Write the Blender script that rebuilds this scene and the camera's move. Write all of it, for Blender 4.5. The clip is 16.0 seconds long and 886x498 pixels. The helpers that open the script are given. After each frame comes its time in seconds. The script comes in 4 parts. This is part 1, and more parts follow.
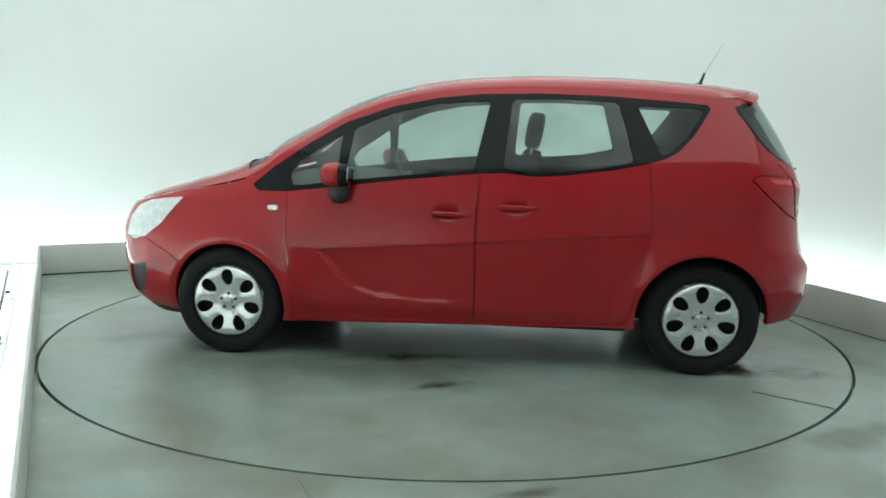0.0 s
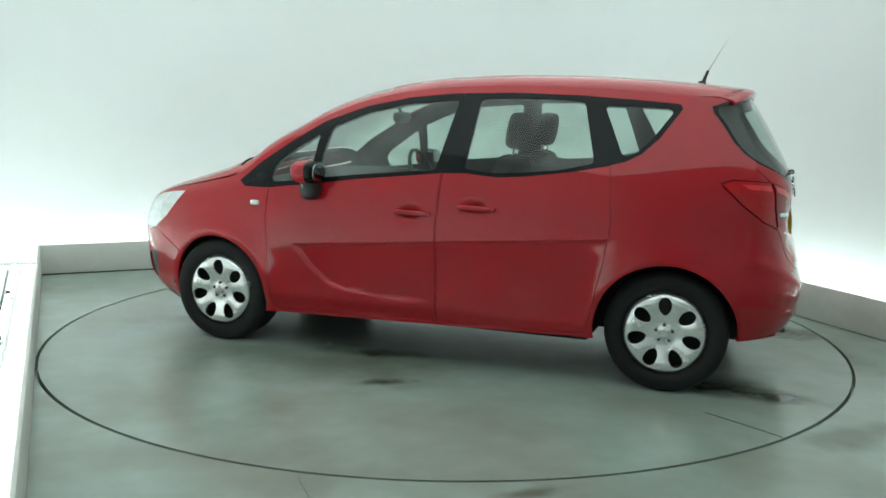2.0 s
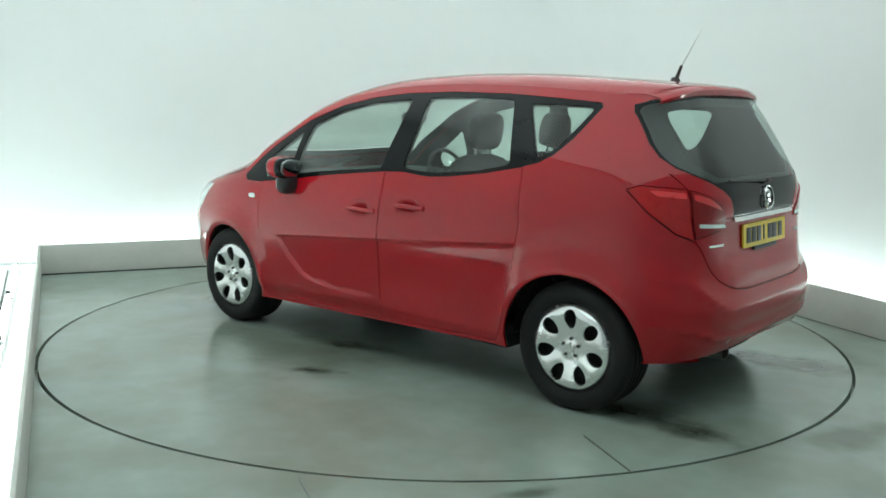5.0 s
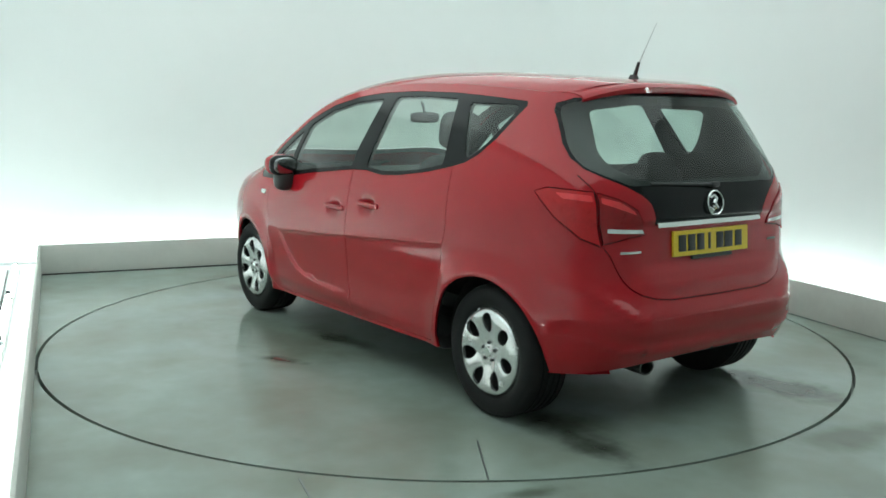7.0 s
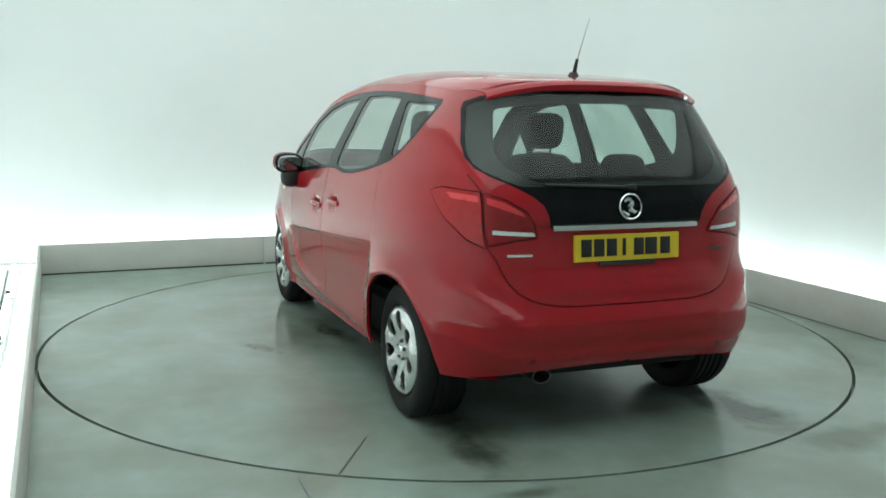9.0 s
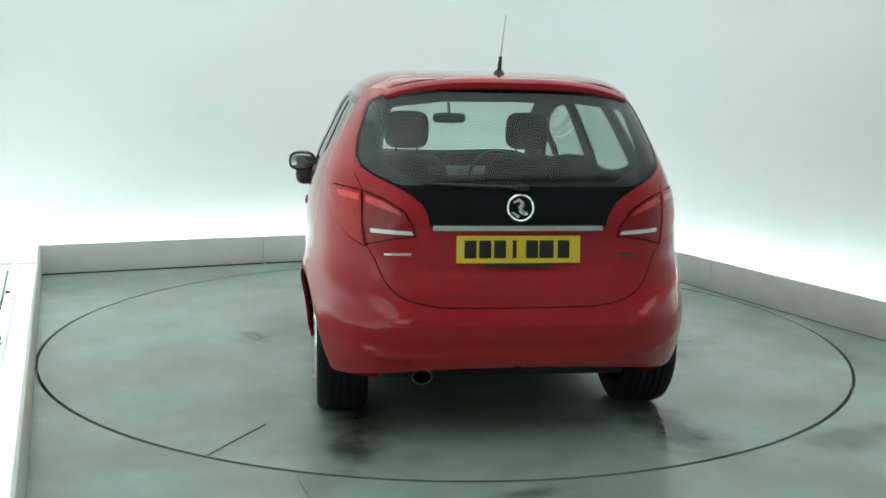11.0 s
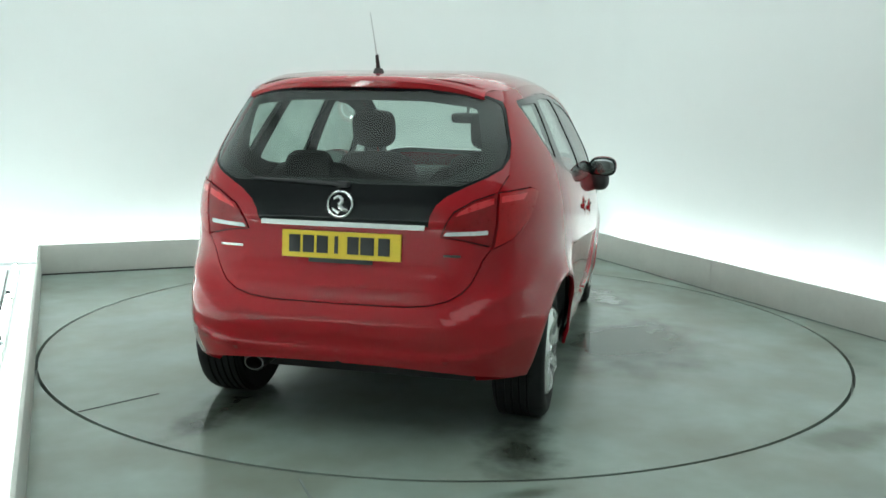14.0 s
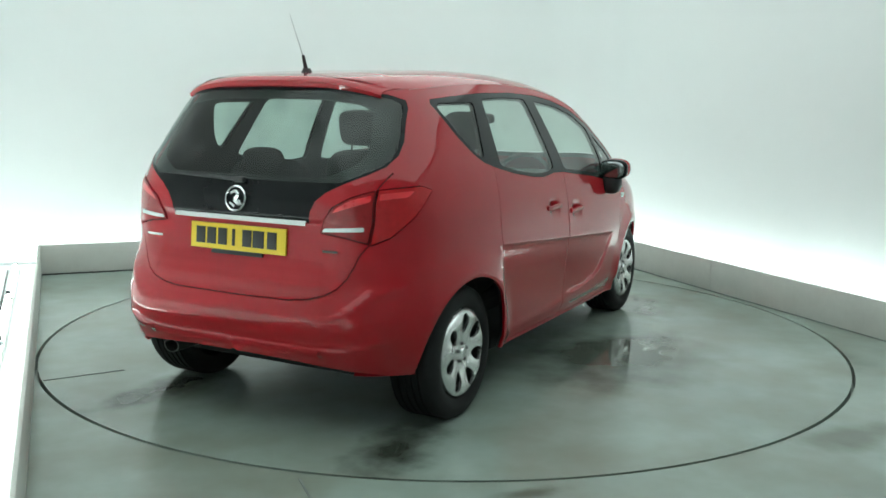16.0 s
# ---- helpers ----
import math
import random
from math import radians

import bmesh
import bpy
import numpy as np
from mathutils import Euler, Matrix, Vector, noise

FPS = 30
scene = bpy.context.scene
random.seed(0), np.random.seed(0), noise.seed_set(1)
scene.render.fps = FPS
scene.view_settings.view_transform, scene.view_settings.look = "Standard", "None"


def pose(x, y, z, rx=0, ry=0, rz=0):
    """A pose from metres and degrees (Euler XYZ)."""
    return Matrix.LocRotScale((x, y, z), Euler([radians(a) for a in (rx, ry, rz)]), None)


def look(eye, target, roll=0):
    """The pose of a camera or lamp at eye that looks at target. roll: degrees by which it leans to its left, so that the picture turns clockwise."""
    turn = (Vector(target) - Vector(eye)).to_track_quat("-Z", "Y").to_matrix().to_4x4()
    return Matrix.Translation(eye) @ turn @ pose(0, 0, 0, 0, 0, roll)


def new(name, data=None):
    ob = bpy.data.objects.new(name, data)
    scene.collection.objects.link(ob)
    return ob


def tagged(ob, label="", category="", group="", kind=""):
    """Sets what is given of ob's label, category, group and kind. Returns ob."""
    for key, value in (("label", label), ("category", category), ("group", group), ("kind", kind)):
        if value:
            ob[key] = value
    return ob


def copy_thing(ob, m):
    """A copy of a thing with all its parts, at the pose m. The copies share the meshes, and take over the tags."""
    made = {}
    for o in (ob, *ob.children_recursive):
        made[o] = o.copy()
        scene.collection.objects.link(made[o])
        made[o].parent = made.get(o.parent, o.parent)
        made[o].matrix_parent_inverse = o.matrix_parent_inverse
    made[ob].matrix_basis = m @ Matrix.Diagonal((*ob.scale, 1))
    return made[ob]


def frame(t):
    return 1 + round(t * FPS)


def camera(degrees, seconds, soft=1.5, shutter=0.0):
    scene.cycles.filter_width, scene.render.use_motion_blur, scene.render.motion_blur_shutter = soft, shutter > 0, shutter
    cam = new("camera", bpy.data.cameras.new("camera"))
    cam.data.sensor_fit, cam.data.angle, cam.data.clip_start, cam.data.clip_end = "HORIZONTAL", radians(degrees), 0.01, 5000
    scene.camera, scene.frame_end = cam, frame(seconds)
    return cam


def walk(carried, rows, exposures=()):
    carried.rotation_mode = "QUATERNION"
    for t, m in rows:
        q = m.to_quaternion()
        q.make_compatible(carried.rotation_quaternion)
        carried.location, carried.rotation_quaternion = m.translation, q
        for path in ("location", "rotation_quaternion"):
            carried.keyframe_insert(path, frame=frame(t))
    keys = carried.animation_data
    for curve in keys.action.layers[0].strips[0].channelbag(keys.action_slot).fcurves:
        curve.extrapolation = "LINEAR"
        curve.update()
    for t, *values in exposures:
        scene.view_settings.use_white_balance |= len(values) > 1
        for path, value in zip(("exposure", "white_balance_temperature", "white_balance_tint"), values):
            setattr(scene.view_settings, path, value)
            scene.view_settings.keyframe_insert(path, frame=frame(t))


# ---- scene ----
cam = camera(52.5, 16.0, soft=1.6)
EYE = Vector((0.0, -5.728, 1.422))
PAN, TILT, ROLL = radians(-0.216), radians(-8.9), 0.957
AIM = EYE + Vector((math.sin(PAN) * math.cos(TILT), math.cos(PAN) * math.cos(TILT), math.sin(TILT)))
walk(cam, [(0.0, look(EYE, AIM, ROLL)), (16.0, look(EYE, AIM, ROLL))], [(0.0, 0.0), (16.0, 0.0)])


def turn(t):
    """Heading of the turntable and the car on it, in degrees."""
    return 174.21 - 6.91 * t - 0.00769 * (t - 8.0) ** 2


# ---- light ----
ROOM = 23.5                     # the room stands turned to the camera, degrees
LAMP_COLOUR = (0.848, 1.0, 0.982)
world = bpy.data.worlds.new("studio")
scene.world = world
world.use_nodes = True
world.node_tree.nodes["Background"].inputs[0].default_value = (0.9, 1.0, 0.96, 1)
world.node_tree.nodes["Background"].inputs[1].default_value = 0.05
ROOM_M = Matrix.Rotation(radians(ROOM), 4, "Z")


def area_lamp(name, m, sx, sy, watts):
    d = bpy.data.lights.new(name, "AREA")
    d.shape, d.size, d.size_y, d.energy, d.color = "RECTANGLE", sx, sy, watts, LAMP_COLOUR
    ob = new(name, d)
    ob.matrix_world = ROOM_M @ m
    return ob


CEIL = 3.6
area_lamp("ceiling_light", pose(0.0, -0.5, CEIL - 0.06), 6.3, 7.7, 148)


# ---- materials ----
def mat(name, colour, rough=0.5, metal=0.0, coat=0.0, spread=0.06, scale=6.0, bump=0.0, bump_scale=120.0, spec=0.5, rough_spread=0.05, stretch=None):
    m = bpy.data.materials.new(name)
    m.use_nodes = True
    nt = m.node_tree
    b = nt.nodes["Principled BSDF"]
    b.inputs["Metallic"].default_value = metal
    b.inputs["Coat Weight"].default_value = coat
    b.inputs["Coat Roughness"].default_value = 0.04
    b.inputs["Coat IOR"].default_value = 1.5
    b.inputs["Specular IOR Level"].default_value = spec
    tc = nt.nodes.new("ShaderNodeTexCoord")
    co = tc.outputs["Object"]
    if stretch:
        mp = nt.nodes.new("ShaderNodeMapping")
        mp.inputs["Scale"].default_value = stretch
        nt.links.new(co, mp.inputs["Vector"])
        co = mp.outputs[0]
    n1 = nt.nodes.new("ShaderNodeTexNoise")
    n1.inputs["Scale"].default_value = scale
    n1.inputs["Detail"].default_value = 6
    n2 = nt.nodes.new("ShaderNodeTexNoise")
    n2.inputs["Scale"].default_value = scale * 9
    n2.inputs["Detail"].default_value = 3
    nt.links.new(co, n1.inputs["Vector"])
    nt.links.new(co, n2.inputs["Vector"])
    mix = nt.nodes.new("ShaderNodeMath")
    mix.operation = "MULTIPLY_ADD"
    mix.inputs[1].default_value = 0.35
    nt.links.new(n2.outputs["Fac"], mix.inputs[0])
    nt.links.new(n1.outputs["Fac"], mix.inputs[2])
    ramp = nt.nodes.new("ShaderNodeValToRGB")
    ramp.color_ramp.elements[0].position, ramp.color_ramp.elements[1].position = 0.4, 0.95
    lo = tuple(max(0.0, c * (1 - spread)) for c in colour)
    hi = tuple(min(1.0, c * (1 + spread)) for c in colour)
    ramp.color_ramp.elements[0].color, ramp.color_ramp.elements[1].color = (*lo, 1), (*hi, 1)
    nt.links.new(mix.outputs[0], ramp.inputs[0])
    nt.links.new(ramp.outputs[0], b.inputs["Base Color"])
    mr = nt.nodes.new("ShaderNodeMapRange")
    mr.inputs["From Min"].default_value, mr.inputs["From Max"].default_value = 0.4, 0.95
    mr.inputs["To Min"].default_value, mr.inputs["To Max"].default_value = max(0.0, rough - rough_spread), min(1.0, rough + rough_spread)
    nt.links.new(mix.outputs[0], mr.inputs["Value"])
    nt.links.new(mr.outputs[0], b.inputs["Roughness"])
    if bump:
        n3 = nt.nodes.new("ShaderNodeTexNoise")
        n3.inputs["Scale"].default_value = bump_scale
        n3.inputs["Detail"].default_value = 4
        nt.links.new(co, n3.inputs["Vector"])
        bp = nt.nodes.new("ShaderNodeBump")
        bp.inputs["Strength"].default_value = bump
        bp.inputs["Distance"].default_value = 0.002
        nt.links.new(n3.outputs["Fac"], bp.inputs["Height"])
        nt.links.new(bp.outputs[0], b.inputs["Normal"])
    return m


def glow_mat(name, colour, strength):
    m = bpy.data.materials.new(name)
    m.use_nodes = True
    b = m.node_tree.nodes["Principled BSDF"]
    b.inputs["Base Color"].default_value = (0.8, 0.8, 0.8, 1)
    b.inputs["Emission Color"].default_value = (*colour, 1)
    b.inputs["Emission Strength"].default_value = strength
    return m


def glass_mat(name, tint, gloss_rough=0.02, haze=0.0, patch=0.42):
    """A thin pane: tinted see-through, with a mirror that grows towards the edge and a little dust."""
    m = bpy.data.materials.new(name)
    m.use_nodes = True
    nt = m.node_tree
    for n in list(nt.nodes):
        nt.nodes.remove(n)
    out = nt.nodes.new("ShaderNodeOutputMaterial")
    tr = nt.nodes.new("ShaderNodeBsdfTransparent")
    tr.inputs[0].default_value = (*tint, 1)
    gl = nt.nodes.new("ShaderNodeBsdfGlossy")
    gl.inputs["Roughness"].default_value = gloss_rough
    df = nt.nodes.new("ShaderNodeBsdfDiffuse")
    df.inputs[0].default_value = (0.5, 0.52, 0.51, 1)
    no = nt.nodes.new("ShaderNodeTexNoise")
    no.inputs["Scale"].default_value = 3.0
    no.inputs["Detail"].default_value = 4
    tc = nt.nodes.new("ShaderNodeTexCoord")
    nt.links.new(tc.outputs["Object"], no.inputs["Vector"])
    mr = nt.nodes.new("ShaderNodeMapRange")
    mr.inputs["From Min"].default_value, mr.inputs["From Max"].default_value = patch, patch + 0.3
    mr.inputs["To Min"].default_value, mr.inputs["To Max"].default_value = haze * 0.08, haze
    nt.links.new(no.outputs["Fac"], mr.inputs["Value"])
    m1 = nt.nodes.new("ShaderNodeMixShader")
    nt.links.new(mr.outputs[0], m1.inputs[0])
    nt.links.new(tr.outputs[0], m1.inputs[1])
    nt.links.new(df.outputs[0], m1.inputs[2])
    lw = nt.nodes.new("ShaderNodeLayerWeight")
    pw = nt.nodes.new("ShaderNodeMath")
    pw.operation = "POWER"
    pw.inputs[1].default_value = 4.0
    nt.links.new(lw.outputs["Facing"], pw.inputs[0])
    fr = nt.nodes.new("ShaderNodeMath")
    fr.operation = "MULTIPLY_ADD"
    fr.inputs[1].default_value, fr.inputs[2].default_value = 0.9, 0.038
    nt.links.new(pw.outputs[0], fr.inputs[0])
    m2 = nt.nodes.new("ShaderNodeMixShader")
    nt.links.new(fr.outputs[0], m2.inputs[0])
    nt.links.new(m1.outputs[0], m2.inputs[1])
    nt.links.new(gl.outputs[0], m2.inputs[2])
    nt.links.new(m2.outputs[0], out.inputs[0])
    return m


RED = mat("red_paint", (0.37, 0.005, 0.012), 0.5, coat=1.0, spread=0.02, scale=2.0, spec=0.04, rough_spread=0.01)
BLACK_GLOSS = mat("black_gloss_trim", (0.006, 0.0072, 0.008), 0.14, spread=0.2, spec=0.2)
BLACK_TRIM = mat("black_plastic", (0.02, 0.021, 0.022), 0.45, spread=0.2, bump=0.2)
DARK = mat("dark_underbody", (0.012, 0.012, 0.012), 0.8, spread=0.3)
TYRE = mat("tyre_rubber", (0.01, 0.0102, 0.0105), 0.7, spread=0.3, scale=20, bump=0.3, spec=0.3)
SILVER = mat("silver_wheel_cover", (0.8, 0.81, 0.81), 0.24, metal=0.8, spread=0.06, scale=14)
ROD = mat("pale_aerial_rod", (0.5, 0.5, 0.5), 0.5, spread=0.05)
STEEL = mat("dull_steel", (0.1, 0.1, 0.095), 0.4, metal=0.8, spread=0.2)
CHROME = mat("chrome", (0.85, 0.86, 0.86), 0.12, metal=1.0, spread=0.03)
GLASS = glass_mat("side_glass", (0.7, 0.81, 0.76), haze=0.26, patch=0.4)
REAR_GLASS = glass_mat("rear_glass", (0.66, 0.77, 0.73), haze=0.2, patch=0.5)
SCREEN_GLASS = glass_mat("windscreen_glass", (0.85, 0.93, 0.89), haze=0.03)
LAMP_RED = mat("red_lamp_lens", (0.42, 0.004, 0.008), 0.3, coat=1.0, spread=0.15, scale=30, spec=0.1)
LAMP_DEEP = mat("deep_red_lamp_lens", (0.26, 0.002, 0.006), 0.3, coat=1.0, spread=0.15, scale=30, spec=0.1)
LAMP_GUIDE = mat("bright_red_light_guide", (0.72, 0.02, 0.03), 0.3, coat=1.0, spread=0.1, scale=30)
LAMP_CLEAR = mat("clear_lamp_lens", (0.72, 0.75, 0.75), 0.12, metal=0.1, coat=1.0, spread=0.2, scale=26)
YELLOW = mat("yellow_plate", (0.78, 0.55, 0.03), 0.35, spread=0.05)
PLATE_INK = mat("black_plate_ink", (0.015, 0.015, 0.015), 0.4)
CLOTH = mat("charcoal_seat_cloth", (0.017, 0.019, 0.02), 0.9, spread=0.2, scale=12, bump=0.1)
INNER = mat("dark_grey_cabin_plastic", (0.01, 0.011, 0.0115), 0.7, spread=0.15, bump=0.3)
LINING = mat("pale_headlining", (0.2, 0.205, 0.195), 0.9, spread=0.08)
WALL = mat("white_studio_paint", (0.8, 0.82, 0.81), 0.8, spread=0.015, scale=0.8)
KERB = mat("off_white_board", (0.62, 0.63, 0.59), 0.55, spread=0.07, scale=2.5, bump=0.2)
JOINT = mat("dark_joint", (0.02, 0.022, 0.02), 0.7)


def floor_mat(name, wet_and_dark):
    """Grey-green painted concrete, with streaks, worn patches, damp stains and other darker patches."""
    m = mat(name, (0.29, 0.355, 0.318), 0.29, spread=0.17, scale=0.9, bump=0.1, bump_scale=60, rough_spread=0.05)
    nt = m.node_tree
    b = nt.nodes["Principled BSDF"]
    base = b.inputs["Base Color"].links[0].from_socket
    tc = nt.nodes.new("ShaderNodeTexCoord")
    # gloss that changes slowly over the floor
    gn = nt.nodes.new("ShaderNodeTexNoise")
    gn.inputs["Scale"].default_value, gn.inputs["Detail"].default_value = 0.9, 1.0
    nt.links.new(tc.outputs["Object"], gn.inputs["Vector"])
    gr = nt.nodes.new("ShaderNodeMapRange")
    gr.inputs["From Min"].default_value, gr.inputs["From Max"].default_value = 0.1, 0.9
    gr.inputs["To Min"].default_value, gr.inputs["To Max"].default_value = 0.266, 0.2
    nt.links.new(gn.outputs["Fac"], gr.inputs["Value"])
    rough = gr.outputs[0]
    # warm, worn areas in the paint
    wn = nt.nodes.new("ShaderNodeTexNoise")
    wn.inputs["Scale"].default_value, wn.inputs["Detail"].default_value = 1.6, 4
    nt.links.new(tc.outputs["Object"], wn.inputs["Vector"])
    wr = nt.nodes.new("ShaderNodeMapRange")
    wr.interpolation_type = "SMOOTHSTEP"
    wr.inputs["From Min"].default_value, wr.inputs["From Max"].default_value = 0.3, 0.8
    wr.inputs["To Min"].default_value, wr.inputs["To Max"].default_value = 0.0, 0.95
    nt.links.new(wn.outputs["Fac"], wr.inputs["Value"])
    wm = nt.nodes.new("ShaderNodeMix")
    wm.data_type = "RGBA"
    nt.links.new(wr.outputs[0], wm.inputs[0])
    nt.links.new(base, [q for q in wm.inputs if q.type == "RGBA" and q.name == "A"][0])
    [q for q in wm.inputs if q.type == "RGBA" and q.name == "B"][0].default_value = (0.215, 0.232, 0.19, 1)
    col = [q for q in wm.outputs if q.type == "RGBA"][0]
    for x, y, sx, sy, ang, size, dark in wet_and_dark:
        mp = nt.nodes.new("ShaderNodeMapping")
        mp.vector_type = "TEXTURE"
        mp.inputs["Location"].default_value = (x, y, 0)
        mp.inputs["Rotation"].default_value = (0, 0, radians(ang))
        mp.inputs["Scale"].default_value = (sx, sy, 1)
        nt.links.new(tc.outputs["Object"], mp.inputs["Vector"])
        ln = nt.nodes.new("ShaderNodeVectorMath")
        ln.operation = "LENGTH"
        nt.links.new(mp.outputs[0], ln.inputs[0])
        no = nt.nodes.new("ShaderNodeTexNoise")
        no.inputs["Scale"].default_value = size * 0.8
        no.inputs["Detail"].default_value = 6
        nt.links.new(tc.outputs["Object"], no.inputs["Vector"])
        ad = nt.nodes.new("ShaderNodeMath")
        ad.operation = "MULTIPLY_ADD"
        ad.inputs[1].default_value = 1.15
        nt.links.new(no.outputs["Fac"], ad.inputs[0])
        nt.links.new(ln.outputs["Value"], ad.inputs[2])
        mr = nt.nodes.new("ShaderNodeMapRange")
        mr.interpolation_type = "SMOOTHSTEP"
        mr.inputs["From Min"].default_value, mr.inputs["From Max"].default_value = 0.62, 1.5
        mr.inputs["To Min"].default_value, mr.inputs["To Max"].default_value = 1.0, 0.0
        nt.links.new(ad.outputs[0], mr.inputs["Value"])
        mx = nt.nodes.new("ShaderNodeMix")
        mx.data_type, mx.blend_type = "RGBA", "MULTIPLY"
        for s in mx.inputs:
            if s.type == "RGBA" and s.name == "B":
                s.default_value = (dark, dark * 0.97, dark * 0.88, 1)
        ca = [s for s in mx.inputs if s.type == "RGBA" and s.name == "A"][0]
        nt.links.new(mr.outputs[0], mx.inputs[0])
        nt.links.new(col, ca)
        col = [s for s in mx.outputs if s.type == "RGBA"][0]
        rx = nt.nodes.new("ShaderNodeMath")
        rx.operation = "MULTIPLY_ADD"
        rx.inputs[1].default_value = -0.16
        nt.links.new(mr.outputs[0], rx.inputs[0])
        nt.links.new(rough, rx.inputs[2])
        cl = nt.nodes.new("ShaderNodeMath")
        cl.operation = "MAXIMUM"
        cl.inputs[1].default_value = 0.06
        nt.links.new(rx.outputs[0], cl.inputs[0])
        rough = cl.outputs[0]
    nt.links.new(col, b.inputs["Base Color"])
    nt.links.new(rough, b.inputs["Roughness"])
    return m


FLOOR = floor_mat("grey_green_floor", [(-0.7, -2.46, 0.2, 0.08, 0, 9, 0.5), (0.9, -2.46, 0.5, 0.22, 0, 5, 0.55), (1.9, -1.3, 0.65, 0.34, 60, 4, 0.5)])
# stains and darker patches on the table lie in the car's own directions: x forward, y to the left
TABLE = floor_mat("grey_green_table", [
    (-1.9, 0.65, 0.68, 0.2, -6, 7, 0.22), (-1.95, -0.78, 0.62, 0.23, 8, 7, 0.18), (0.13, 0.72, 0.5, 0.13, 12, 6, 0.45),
    # the broad patch at (0.35, 1.0) darkens the table along the left flank
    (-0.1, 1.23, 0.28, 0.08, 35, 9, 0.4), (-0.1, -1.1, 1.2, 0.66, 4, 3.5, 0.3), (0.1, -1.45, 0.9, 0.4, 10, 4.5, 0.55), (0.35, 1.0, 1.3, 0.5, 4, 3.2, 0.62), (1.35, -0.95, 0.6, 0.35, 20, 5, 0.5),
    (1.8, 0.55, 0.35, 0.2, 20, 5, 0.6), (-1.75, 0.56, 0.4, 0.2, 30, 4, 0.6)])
JOINT_WORN = mat("filled_joint", (0.08, 0.094, 0.086), 0.5)
JOINT_PALE = mat("worn_joint", (0.13, 0.158, 0.145), 0.4)


# ---- mesh helpers ----
def mesh_ob(name, verts, faces, material, parent=None, label="", smooth=False, normals=None):
    me = bpy.data.meshes.new(name)
    me.from_pydata([tuple(v) for v in verts], [], [tuple(f) for f in faces])
    me.materials.append(material)
    if smooth or normals is not None:
        me.polygons.foreach_set("use_smooth", [True] * len(me.polygons))
    if normals is not None:
        me.normals_split_custom_set_from_vertices([tuple(n) for n in normals])
    me.update()
    ob = new(name, me)
    if parent:
        ob.parent = parent
    if label:
        tagged(ob, label)
    return ob


def part(name, bm, material, parent=None, label="", smooth=True, angle=40):
    me = bpy.data.meshes.new(name)
    bmesh.ops.recalc_face_normals(bm, faces=bm.faces)
    if smooth:
        for f in bm.faces:
            f.smooth = True
        for e in bm.edges:
            e.smooth = e.calc_face_angle(0) < radians(angle)
    bm.to_mesh(me)
    bm.free()
    me.materials.append(material)
    ob = new(name, me)
    if parent:
        ob.parent = parent
    if label:
        tagged(ob, label)
    return ob


def add_box(bm, x0, x1, y0, y1, z0, z1, bevel=0.0, segments=2):
    r = bmesh.ops.create_cube(bm, size=1.0, matrix=Matrix.LocRotScale(((x0 + x1) / 2, (y0 + y1) / 2, (z0 + z1) / 2), None, (x1 - x0, y1 - y0, z1 - z0)))
    if bevel:
        edges = list({e for v in r["verts"] for e in v.link_edges})
        bmesh.ops.bevel(bm, geom=edges, offset=bevel, segments=segments, affect="EDGES", profile=0.5)
    return bm


def box(x0, x1, y0, y1, z0, z1, bevel=0.0, segments=2):
    return add_box(bmesh.new(), x0, x1, y0, y1, z0, z1, bevel, segments)


def add_tube(bm, a, b, r0, r1=None, n=10, caps=True):
    a, b = Vector(a), Vector(b)
    r1 = r0 if r1 is None else r1
    q = (b - a).to_track_quat("Z", "Y").to_matrix().to_4x4()
    bmesh.ops.create_cone(bm, cap_ends=caps, segments=n, radius1=r0, radius2=r1, depth=(b - a).length, matrix=Matrix.Translation((a + b) / 2) @ q)
    return bm


def lathe(profile, n=48, close=False):
    """Spin a list of (radius, y) round the y axis."""
    bm = bmesh.new()
    rings = []
    for r, y in profile:
        rings.append([bm.verts.new((r * math.cos(2 * math.pi * i / n), y, r * math.sin(2 * math.pi * i / n))) for i in range(n)])
    pairs = list(zip(rings, rings[1:])) + ([(rings[-1], rings[0])] if close else [])
    for p, q in pairs:
        for i in range(n):
            bm.faces.new((p[i], p[(i + 1) % n], q[(i + 1) % n], q[i]))
    return bm


# ---- room ----
U0, U1, W1, W0 = -2.445, 2.52, 2.78, -3.6     # pit edges, in the room's own directions
TABLE_R = 2.44
KERB_H, KERB_T = 0.25, 0.018


def room_thing(ob):
    ob.matrix_world = ROOM_M
    return ob


